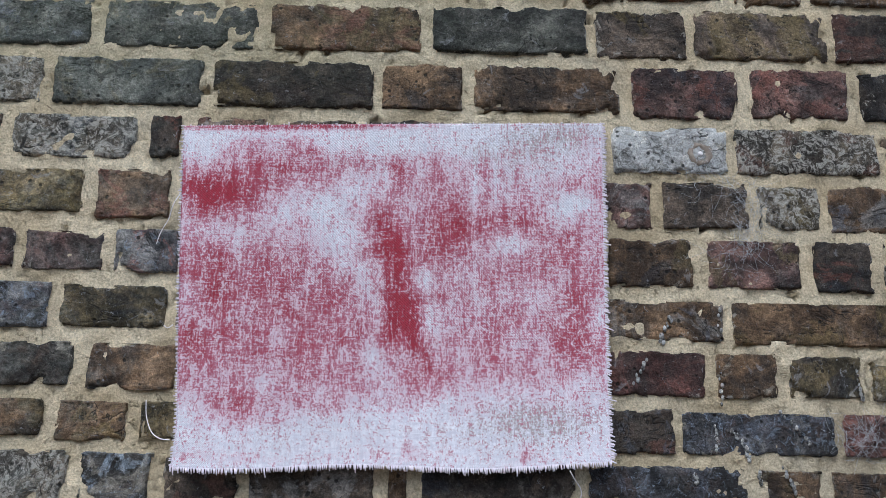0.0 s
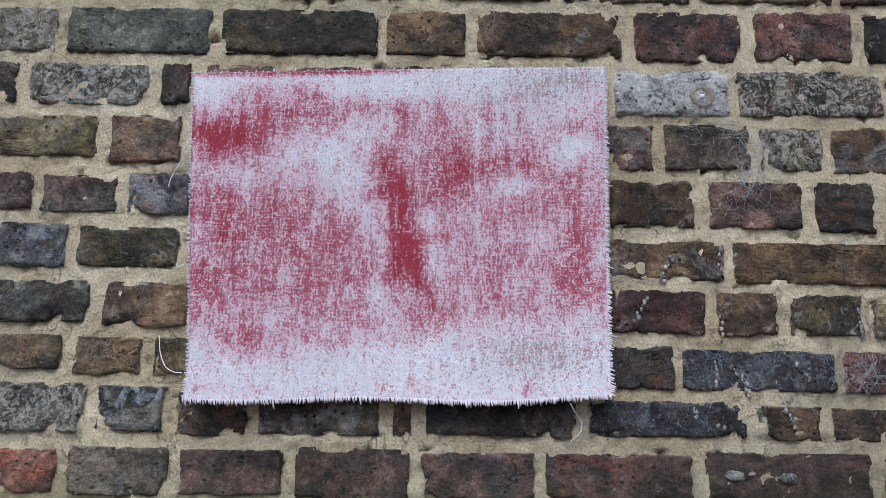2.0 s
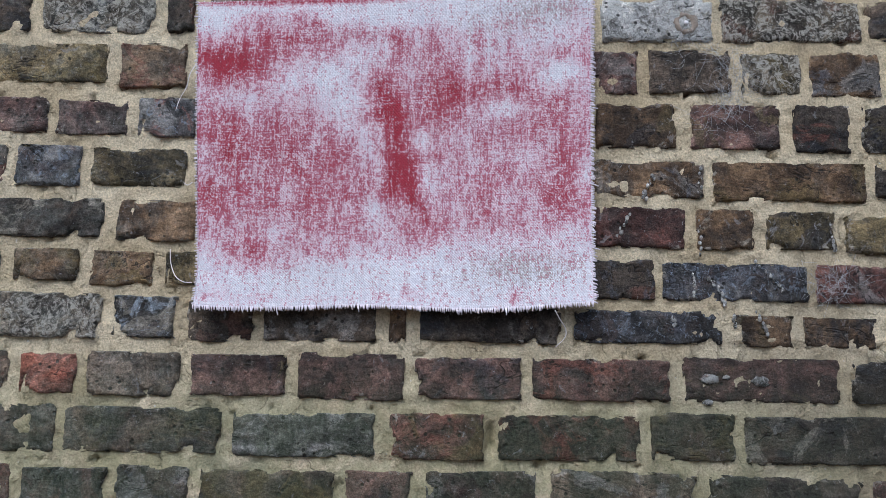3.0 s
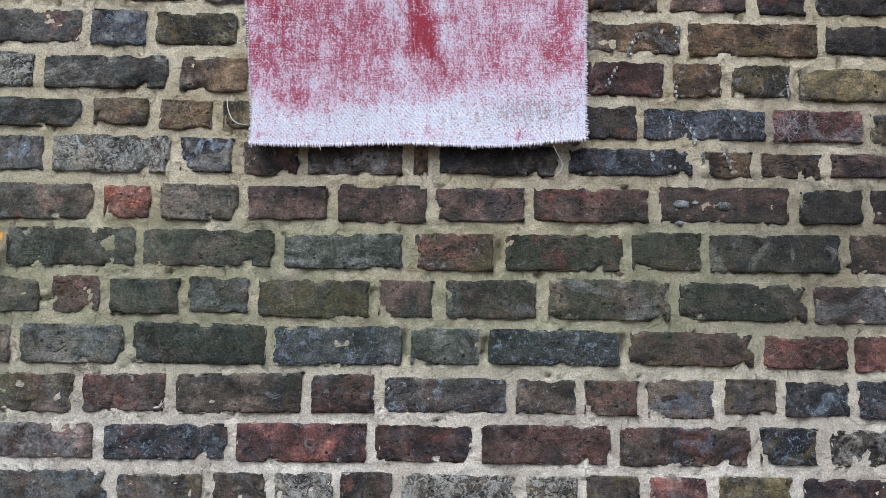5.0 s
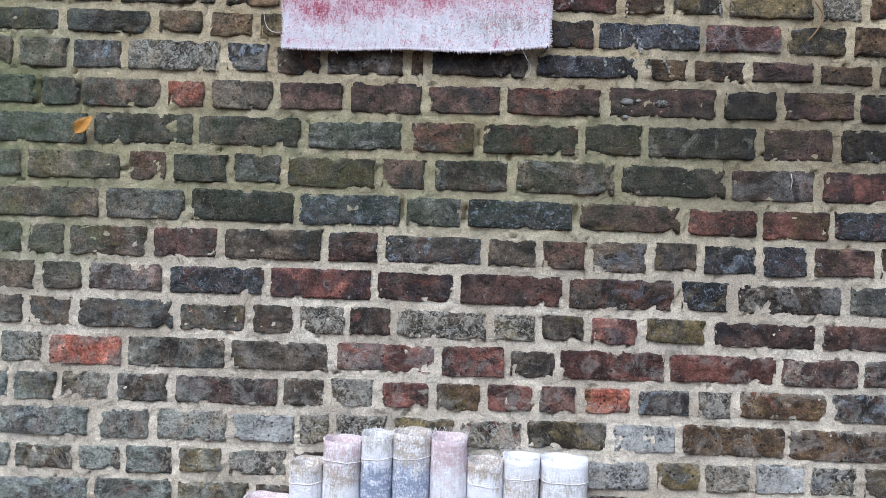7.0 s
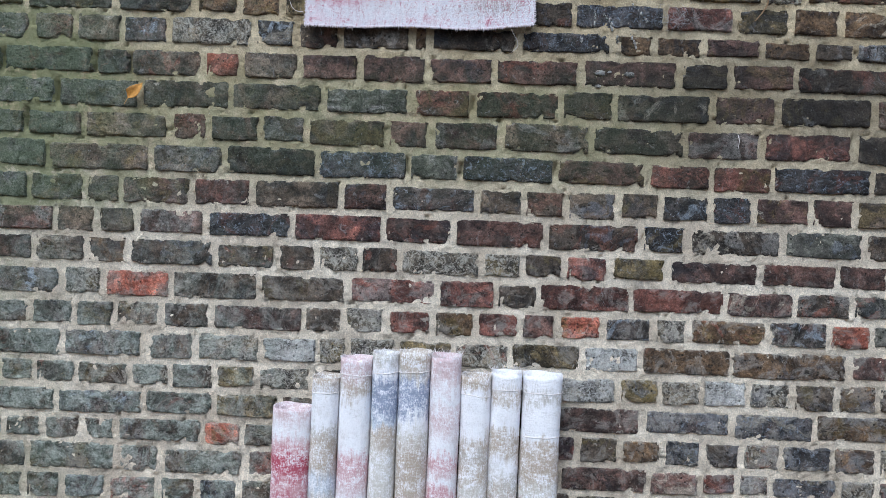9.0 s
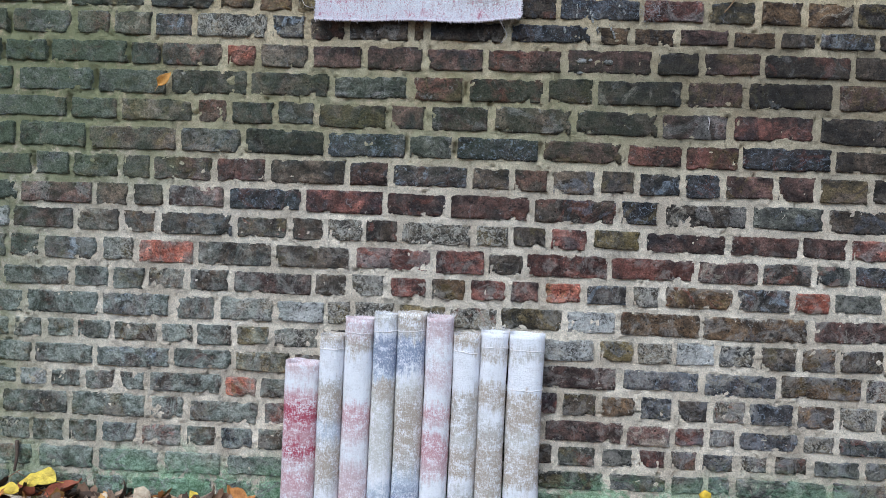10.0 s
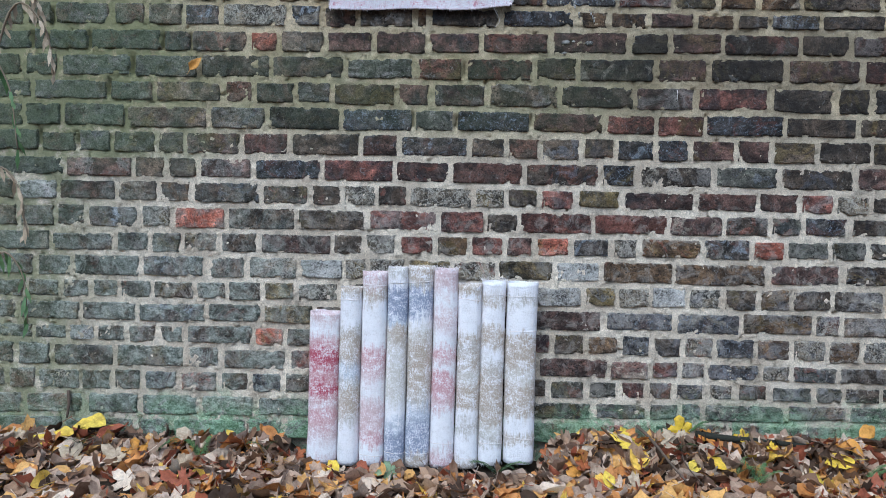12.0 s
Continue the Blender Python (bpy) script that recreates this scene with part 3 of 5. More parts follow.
def dyed_cloth_material():
    s = Shade("dyed_linen", 0.95)
    s.b.inputs["Specular IOR Level"].default_value = 0.05
    q = s.position()
    dye, tan = s.xyz(s.attribute("dye"))[0:2]
    x, y, z = s.xyz(q)
    # threads over and under each other
    wx, wz = (s.math("SINE", s.math("MULTIPLY", s.math("ADD", v, s.math("MULTIPLY", s.noise(q, 40.0, 2.0), 0.0016)), 6.2832 / 0.0021)) for v in (x, z))
    weave = s.math("MULTIPLY", wx, wz)
    up = s.noise(s.vmath("MULTIPLY", q, (1.0, 1.0, 0.08)), 620.0, 2.0, 0.6)
    across = s.noise(s.vmath("MULTIPLY", q, (0.08, 1.0, 1.0)), 620.0, 2.0, 0.6)
    speck = s.noise(q, 400.0, 2.0, 0.75, 0.7)
    worm = s.noise(s.vmath("MULTIPLY", q, (1.0, 1.0, 0.6)), 185.0, 4.0, 0.75, 1.2)
    streak = s.noise(s.vmath("MULTIPLY", q, (1.0, 1.0, 0.10)), 120.0, 3.0, 0.6)
    n = s.math("ADD", s.math("MULTIPLY", s.math("SUBTRACT", speck, 0.5), 2.3), s.math("MULTIPLY", s.math("SUBTRACT", worm, 0.5), 2.0))
    n = s.math("ADD", n, s.math("MULTIPLY", s.math("SUBTRACT", streak, 0.5), 0.85))
    n = s.math("ADD", n, s.math("ADD", s.math("MULTIPLY", s.math("SUBTRACT", up, 0.5), 1.3), s.math("MULTIPLY", s.math("SUBTRACT", across, 0.5), 1.2)))
    n = s.math("ADD", n, s.math("MULTIPLY", weave, 0.10))
    drift = s.math("ADD", s.math("MULTIPLY", s.math("SUBTRACT", s.noise(q, 13.0, 4.0, 0.6, 0.5), 0.5), 0.55), s.math("MULTIPLY", s.math("SUBTRACT", s.noise(s.vmath("MULTIPLY", q, (1.0, 1.0, 0.7)), 34.0, 4.0, 0.65), 0.5), 0.75))
    dye = s.math("ADD", dye, s.math("MULTIPLY", drift, s.step(dye, 0.02, 0.3, 0.35, 0.8)))
    red = s.step(s.math("ADD", dye, n), 0.26, 0.74)
    white = s.mix(s.step(s.math("ADD", s.math("ADD", up, across), s.math("MULTIPLY", weave, 0.12)), 0.78, 1.2), (0.68, 0.65, 0.72), (0.92, 0.91, 0.96))
    ground = s.mix(s.math("MULTIPLY", s.step(s.math("ADD", tan, s.math("MULTIPLY", n, 0.9)), 0.25, 0.75), 0.8), white, (0.33, 0.285, 0.26))
    stain = s.mix(s.step(dye, 0.12, 0.6, 0.0, 0.5), ground, (0.72, 0.44, 0.54))
    pink = s.mix(s.step(s.math("ADD", dye, s.math("MULTIPLY", n, 0.3)), 0.30, 0.95), (0.48, 0.145, 0.23), (0.34, 0.026, 0.048))
    pink = s.mix(0.9, pink, s.ramp(s.math("ADD", s.math("MULTIPLY", speck, 0.5), s.math("MULTIPLY", s.math("ADD", up, across), 0.25)), [(0.36, (0.52, 0.45, 0.48)), (0.50, (1.0, 1.0, 1.0)), (0.62, (1.3, 1.5, 1.45))]), "MULTIPLY")
    c = s.mix(s.math("MULTIPLY", red, s.step(dye, 0.1, 0.9, 0.78, 0.97)), stain, pink)
    c = s.mix(0.2, c, s.ramp(s.math("MULTIPLY_ADD", weave, 0.5, 0.5), [(0.0, (0.78, 0.76, 0.78)), (1.0, (1.25, 1.25, 1.25))]), "MULTIPLY")
    h = s.math("ADD", s.math("ADD", up, across), s.math("MULTIPLY", weave, 0.35))
    return s.done(c, s.bump(h, 0.7, 0.0022))


def thread_material(name, a, b):
    s = Shade(name, 0.95)
    n = s.noise(s.position(), 400.0, 2.0)
    return s.done(s.mix(n, a, b))


THREAD = thread_material("cream_thread", (0.70, 0.65, 0.65), (0.88, 0.84, 0.85))
FRINGE = thread_material("frayed_thread", (0.66, 0.56, 0.64), (0.90, 0.86, 0.91))
WEB = thread_material("dusty_web", (0.42, 0.43, 0.45), (0.60, 0.61, 0.63))

# corners of the cloth: left top, right top, right bottom, left bottom (x, z)
CLOTH = ((-0.355, 1.668), (0.219, 1.688), (0.209, 1.235), (-0.321, 1.229))


def cloth_point(u, v):
    """A place on the hanging cloth: u across, v down."""
    (ax, az), (bx, bz), (cx, cz), (dx, dz) = CLOTH
    x = (ax * (1 - u) + bx * u) * (1 - v) + (dx * (1 - u) + cx * u) * v
    z = (az * (1 - u) + bz * u) * (1 - v) + (dz * (1 - u) + cz * u) * v
    x -= 0.005 * max(0, 1 - u * 4) * max(0, (v - 0.88) / 0.12) ** 1.5
    x -= 0.0015 * (1 - u) ** 6 * math.sin(3.0 * v)
    z -= 0.006 * v * math.sin(math.pi * min(1, u * 1.15)) + 0.004 * v * math.sin(9 * u + 1)
    y = -0.006 - 0.012 * v - 0.016 * max(0, v - 0.55) ** 1.3 - 0.003 * math.sin(5.5 * u + 2) * v - 0.0025 * math.sin(3 * u + 4 * v)
    y -= 0.006 * max(0, v - 0.85) / 0.15 * (0.5 + 0.5 * math.sin(13 * u + 0.6))
    return Vector((x, y, z))


class Dye:
    """The colour worked into the cloth, patch by patch."""

    def __init__(self, rows, cols):
        self.u, self.v = np.meshgrid(np.linspace(0, 1, cols), np.linspace(0, 1, rows))
        band = np.clip((self.v - 0.03) / 0.10, 0, 1) * np.clip((0.90 - self.v) / 0.15, 0, 1)
        self.red = 0.17 + 0.40 * band
        self.tan = 0.05 + 0 * self.u

    def red_patch(self, u, v, ru, rv, amount):
        self.red = self.red + amount * np.exp(-(((self.u - u) / ru) ** 2 + ((self.v - v) / rv) ** 2))

    def tan_patch(self, u, v, ru, rv, amount):
        self.tan = self.tan + amount * np.exp(-(((self.u - u) / ru) ** 2 + ((self.v - v) / rv) ** 2))


def build_cloth():
    rows, cols = 150, 190
    d = Dye(rows, cols)
    d.red_patch(0.09, 0.215, 0.075, 0.055, 0.49)
    d.red_patch(0.05, 0.2, 0.05, 0.05, 0.2)
    d.red_patch(0.19, 0.2, 0.07, 0.06, 0.1)
    d.red_patch(0.1, 0.006, 0.18, 0.012, 0.6)
    d.red_patch(0.38, 0.006, 0.16, 0.012, 0.67)
    d.red_patch(0.16, 0.075, 0.07, 0.035, 0.26)
    d.red_patch(0.26, 0.065, 0.05, 0.05, 0.19)
    d.red_patch(0.3, 0.085, 0.02, 0.02, 0.25)
    d.red_patch(0.055, 0.08, 0.055, 0.05, -0.26)
    d.red_patch(0.22, 0.14, 0.14, 0.035, 0.1)
    d.red_patch(0.42, 0.13, 0.08, 0.03, 0.04)
    d.red_patch(0.33, 0.26, 0.12, 0.06, -0.29)
    d.red_patch(0.3, 0.31, 0.1, 0.06, -0.14)
    d.red_patch(0.38, 0.38, 0.06, 0.06, -0.31)
    d.red_patch(0.4, 0.44, 0.05, 0.03, -0.19)
    d.red_patch(0.42, 0.2, 0.05, 0.05, -0.22)
    d.red_patch(0.05, 0.32, 0.06, 0.02, -0.17)
    d.red_patch(0.13, 0.35, 0.16, 0.03, -0.12)
    d.red_patch(0.5, 0.07, 0.2, 0.035, -0.17)
    d.red_patch(0.45, 0.14, 0.012, 0.08, -0.26)
    d.red_patch(0.475, 0.15, 0.01, 0.07, -0.27)
    d.red_patch(0.5, 0.14, 0.022, 0.05, 0.22)
    d.red_patch(0.53, 0.2, 0.04, 0.06, 0.11)
    d.red_patch(0.56, 0.17, 0.012, 0.05, -0.21)
    d.red_patch(0.555, 0.255, 0.02, 0.03, -0.19)
    d.red_patch(0.47, 0.29, 0.04, 0.04, 0.23)
    d.red_patch(0.48, 0.36, 0.035, 0.05, 0.3)
    d.red_patch(0.44, 0.4, 0.04, 0.03, 0.19)
    d.red_patch(0.505, 0.42, 0.035, 0.06, 0.31)
    d.red_patch(0.5, 0.51, 0.032, 0.06, 0.41)
    d.red_patch(0.515, 0.6, 0.035, 0.06, 0.44)
    d.red_patch(0.485, 0.64, 0.025, 0.05, 0.23)
    d.red_patch(0.545, 0.67, 0.015, 0.05, 0.34)
    d.red_patch(0.575, 0.7, 0.012, 0.04, 0.34)
    d.red_patch(0.54, 0.55, 0.03, 0.03, 0.23)
    d.red_patch(0.58, 0.53, 0.03, 0.02, 0.21)
    d.red_patch(0.57, 0.48, 0.02, 0.035, -0.34)
    d.red_patch(0.578, 0.6, 0.014, 0.05, -0.36)
    d.red_patch(0.43, 0.5, 0.025, 0.04, -0.22)
    d.red_patch(0.455, 0.58, 0.012, 0.06, -0.31)
    d.red_patch(0.44, 0.7, 0.022, 0.05, -0.26)
    d.red_patch(0.5, 0.76, 0.05, 0.03, -0.09)
    d.red_patch(0.555, 0.77, 0.045, 0.06, 0.16)
    d.red_patch(0.61, 0.78, 0.03, 0.05, 0.1)
    d.red_patch(0.62, 0.27, 0.06, 0.05, 0.16)
    d.red_patch(0.66, 0.31, 0.06, 0.04, 0.16)
    d.red_patch(0.745, 0.305, 0.05, 0.035, 0.24)
    d.red_patch(0.82, 0.32, 0.05, 0.05, 0.16)
    d.red_patch(0.6, 0.2, 0.04, 0.04, 0.1)
    d.red_patch(0.69, 0.18, 0.006, 0.16, -0.26)
    d.red_patch(0.69, 0.48, 0.005, 0.1, -0.26)
    d.red_patch(0.74, 0.2, 0.006, 0.12, -0.22)
    d.red_patch(0.79, 0.21, 0.03, 0.05, -0.05)
    d.red_patch(0.78, 0.38, 0.05, 0.035, -0.24)
    d.red_patch(0.735, 0.4, 0.02, 0.05, -0.14)
    d.red_patch(0.82, 0.53, 0.04, 0.04, -0.19)
    d.red_patch(0.75, 0.54, 0.05, 0.03, -0.12)
    d.red_patch(0.66, 0.45, 0.05, 0.06, 0.07)
    d.red_patch(0.8, 0.13, 0.16, 0.07, -0.19)
    d.red_patch(0.93, 0.12, 0.08, 0.06, -0.22)
    d.red_patch(0.91, 0.19, 0.045, 0.018, 0.27)
    d.red_patch(0.93, 0.265, 0.045, 0.045, -0.44)
    d.red_patch(0.87, 0.29, 0.02, 0.06, -0.14)
    d.red_patch(0.93, 0.36, 0.05, 0.03, 0.14)
    d.red_patch(0.9, 0.43, 0.07, 0.04, 0.14)
    d.red_patch(0.95, 0.5, 0.05, 0.04, 0.07)
    d.red_patch(0.93, 0.56, 0.05, 0.04, 0.13)
    d.red_patch(0.88, 0.62, 0.05, 0.04, 0.08)
    d.red_patch(0.92, 0.68, 0.05, 0.04, 0.13)
    d.red_patch(0.84, 0.66, 0.05, 0.04, 0.04)
    d.red_patch(0.985, 0.58, 0.012, 0.05, -0.26)
    d.red_patch(0.1, 0.44, 0.05, 0.06, 0.17)
    d.red_patch(0.09, 0.52, 0.04, 0.05, 0.21)
    d.red_patch(0.03, 0.47, 0.04, 0.1, -0.09)
    d.red_patch(0.2, 0.47, 0.1, 0.07, 0.09)
    d.red_patch(0.28, 0.55, 0.1, 0.06, 0.07)
    d.red_patch(0.03, 0.64, 0.03, 0.05, 0.22)
    d.red_patch(0.13, 0.62, 0.08, 0.05, 0.1)
    d.red_patch(0.37, 0.55, 0.04, 0.04, 0.12)
    d.red_patch(0.33, 0.66, 0.1, 0.05, 0.1)
    d.red_patch(0.22, 0.68, 0.12, 0.04, 0.07)
    d.red_patch(0.38, 0.75, 0.04, 0.06, 0.11)
    d.red_patch(0.29, 0.77, 0.06, 0.05, 0.1)
    d.red_patch(0.2, 0.77, 0.06, 0.05, -0.15)
    d.red_patch(0.07, 0.76, 0.05, 0.05, -0.05)
    d.red_patch(0.13, 0.83, 0.06, 0.03, 0.2)
    d.red_patch(0.3, 0.83, 0.05, 0.03, 0.14)
    d.red_patch(0.37, 0.82, 0.02, 0.05, 0.13)
    d.red_patch(0.05, 0.9, 0.02, 0.03, 0.17)
    d.red_patch(0.17, 0.88, 0.1, 0.02, 0.08)
    d.red_patch(0.1, 0.97, 0.1, 0.015, 0.17)
    d.red_patch(0.3, 0.98, 0.12, 0.012, 0.14)
    d.red_patch(0.535, 0.96, 0.025, 0.025, 0.27)
    d.red_patch(0.565, 0.965, 0.012, 0.03, 0.21)
    d.red_patch(0.8, 0.965, 0.012, 0.03, 0.31)
    d.red_patch(0.55, 0.9, 0.25, 0.05, -0.09)
    d.red_patch(0.7, 0.8, 0.12, 0.05, -0.09)
    d.red_patch(0.85, 0.78, 0.12, 0.04, -0.07)
    d.red_patch(0.2, 0.84, 0.22, 0.06, 0.14)
    d.red_patch(0.15, 0.55, 0.2, 0.2, 0.05)
    d.red_patch(0.06, 0.6, 0.05, 0.25, 0.08)
    d.red_patch(0.6, 0.36, 0.12, 0.06, 0.14)
    d.tan_patch(0.9, 0.04, 0.16, 0.06, 0.51)
    d.tan_patch(0.7, 0.1, 0.12, 0.05, 0.21)
    d.tan_patch(0.36, 0.13, 0.14, 0.03, 0.62)
    d.tan_patch(0.22, 0.11, 0.1, 0.03, 0.23)
    d.tan_patch(0.88, 0.88, 0.12, 0.07, 0.53)
    d.tan_patch(0.72, 0.86, 0.1, 0.06, 0.27)
    d.tan_patch(0.3, 0.85, 0.15, 0.06, 0.21)
    d.tan_patch(0.6, 0.93, 0.2, 0.05, 0.12)
    d.tan_patch(0.15, 0.92, 0.12, 0.05, 0.14)
    d.tan_patch(0.8, 0.15, 0.14, 0.08, 0.3)
    v = np.array([[cloth_point(a, b) for a in np.linspace(0, 1, cols)] for b in np.linspace(0, 1, rows)])
    material = dyed_cloth_material()
    me = grid_mesh("cloth_sheet", v[::-1].copy(), rows, cols, material)
    at = me.color_attributes.new("dye", "FLOAT_COLOR", "POINT")
    rgba = np.ones((rows * cols, 4), np.float32)
    rgba[:, 0], rgba[:, 1], rgba[:, 2] = 0.9 * d.red[::-1].ravel(), d.tan[::-1].ravel(), 0
    at.data.foreach_set("color", np.clip(rgba, 0, 1).ravel())
    cloth = new("hanging_cloth")
    cloth.location = (0, 0, 0)
    tagged(cloth, "frayed white linen cloth dyed with streaky crimson patches", "cloth")
    sheet = new("sheet", me)
    sheet.parent = cloth
    thick = sheet.modifiers.new("thickness", "SOLIDIFY")
    thick.thickness, thick.offset = 0.0012, 0
    # frayed edges
    rng = random.Random(21)

    def fringe(name, edge, count, low, high, way):
        bm = bmesh.new()
        for k in range(count):
            t = (k + rng.random()) / count
            p = cloth_point(*edge(t)) + Vector((0, -0.0012, 0))
            l = rng.uniform(low, high) * (1.8 if rng.random() < 0.03 else 1)
            e = Vector((way[0] * l + rng.uniform(-0.2, 0.2) * l, rng.uniform(-0.25, 0.25) * l, way[1] * l + rng.uniform(-0.2, 0.2) * l))
            tube(bm, [p - e * 0.3, p + e * 0.5, p + e + Vector((rng.uniform(-0.1, 0.1) * l, rng.uniform(-0.1, 0.1) * l, 0))], 0.0010, 5, 0.8)
        part(name, bm, FRINGE, cloth, "pale frayed linen threads")

    fringe("bottom_fringe", lambda t: (t, 1.0), 250, 0.0035, 0.0062, (0.12, -1))
    fringe("right_fringe", lambda t: (1.0, t), 190, 0.003, 0.0058, (1, -0.3))
    fringe("left_fringe", lambda t: (0.0, t), 150, 0.001, 0.0035, (-1, -0.1))
    fringe("top_fringe", lambda t: (t, 0.0), 50, 0.0006, 0.0018, (0, 1))
    # loose threads
    for pts in (
        [(-0.349, -0.012, 1.572), (-0.356, -0.016, 1.555), (-0.362, -0.010, 1.538), (-0.371, -0.009, 1.520), (-0.376, -0.008, 1.503)],
        [(-0.333, -0.020, 1.257), (-0.345, -0.018, 1.258), (-0.358, -0.014, 1.266), (-0.367, -0.010, 1.284), (-0.370, -0.008, 1.304)],
        [(0.158, -0.030, 1.226), (0.166, -0.022, 1.214), (0.175, -0.012, 1.202), (0.174, -0.010, 1.190), (0.161, -0.008, 1.177)],
        [(-0.344, -0.012, 1.398), (-0.350, -0.012, 1.394), (-0.356, -0.010, 1.397)],
    ):
        bm = bmesh.new()
        tube(bm, bend(pts), 0.0008, 5, 0.7)
        part("loose_thread", bm, THREAD, cloth, "thin white loose thread")


build_cloth()

# ---- the rolled cloths that stand against the wall ----
WHITE, TAN, BLUE, PALEBLUE, RED, PINK, ROSE, GREY, CHALK = (0.84, 0.84, 0.89), (0.46, 0.39, 0.325), (0.27, 0.315, 0.45), (0.50, 0.56, 0.66), (0.42, 0.06, 0.11), (0.58, 0.32, 0.36), (0.64, 0.49, 0.52), (0.50, 0.475, 0.45), (0.62, 0.60, 0.57)


def roll_material(name, bands, length):
    """Painted linen in soft bands up the roll; bands are (height from 0 to 1, colour)."""
    s = Shade(name, 0.95)
    o = s.t.nodes.new("ShaderNodeTexCoord").outputs["Object"]
    q = s.position()
    up, across = linen_base(s, q, 280.0)
    blot = s.noise(s.vmath("MULTIPLY", q, (1.0, 1.0, 0.6)), 330.0, 3.0, 0.7)
    cloud = s.noise(q, 30.0, 4.0, 0.6)
    worn = s.noise(s.vmath("MULTIPLY", q, (0.7, 1.0, 1.2)), 42.0, 5.0, 0.7)
    z = s.math("DIVIDE", s.xyz(o)[2], length)
    streak = s.noise(s.vmath("MULTIPLY", q, (1.0, 1.0, 0.12)), 130.0, 3.0, 0.7)
    z = s.math("ADD", z, s.math("ADD", s.math("MULTIPLY", s.math("SUBTRACT", cloud, 0.5), 0.12), s.math("MULTIPLY", s.math("SUBTRACT", streak, 0.5), 0.16)))
    c = s.ramp(z, bands)
    n = s.math("ADD", s.math("MULTIPLY", blot, 0.45), s.math("MULTIPLY_ADD", s.math("ADD", up, across), 0.26, 0.215))
    n = s.math("ADD", n, s.math("MULTIPLY", s.math("SUBTRACT", worn, 0.5), 0.5))
    c = s.mix(s.math("MULTIPLY", s.step(n, 0.635, 0.86), 0.95), c, (0.90, 0.90, 0.95))
    c = s.mix(s.math("MULTIPLY", s.step(n, 0.70, 0.52), 0.26), c, (0.30, 0.25, 0.22))
    return s.done(c, s.bump(s.math("ADD", s.math("ADD", up, across), s.math("MULTIPLY", blot, 0.6)), 0.6, 0.003))


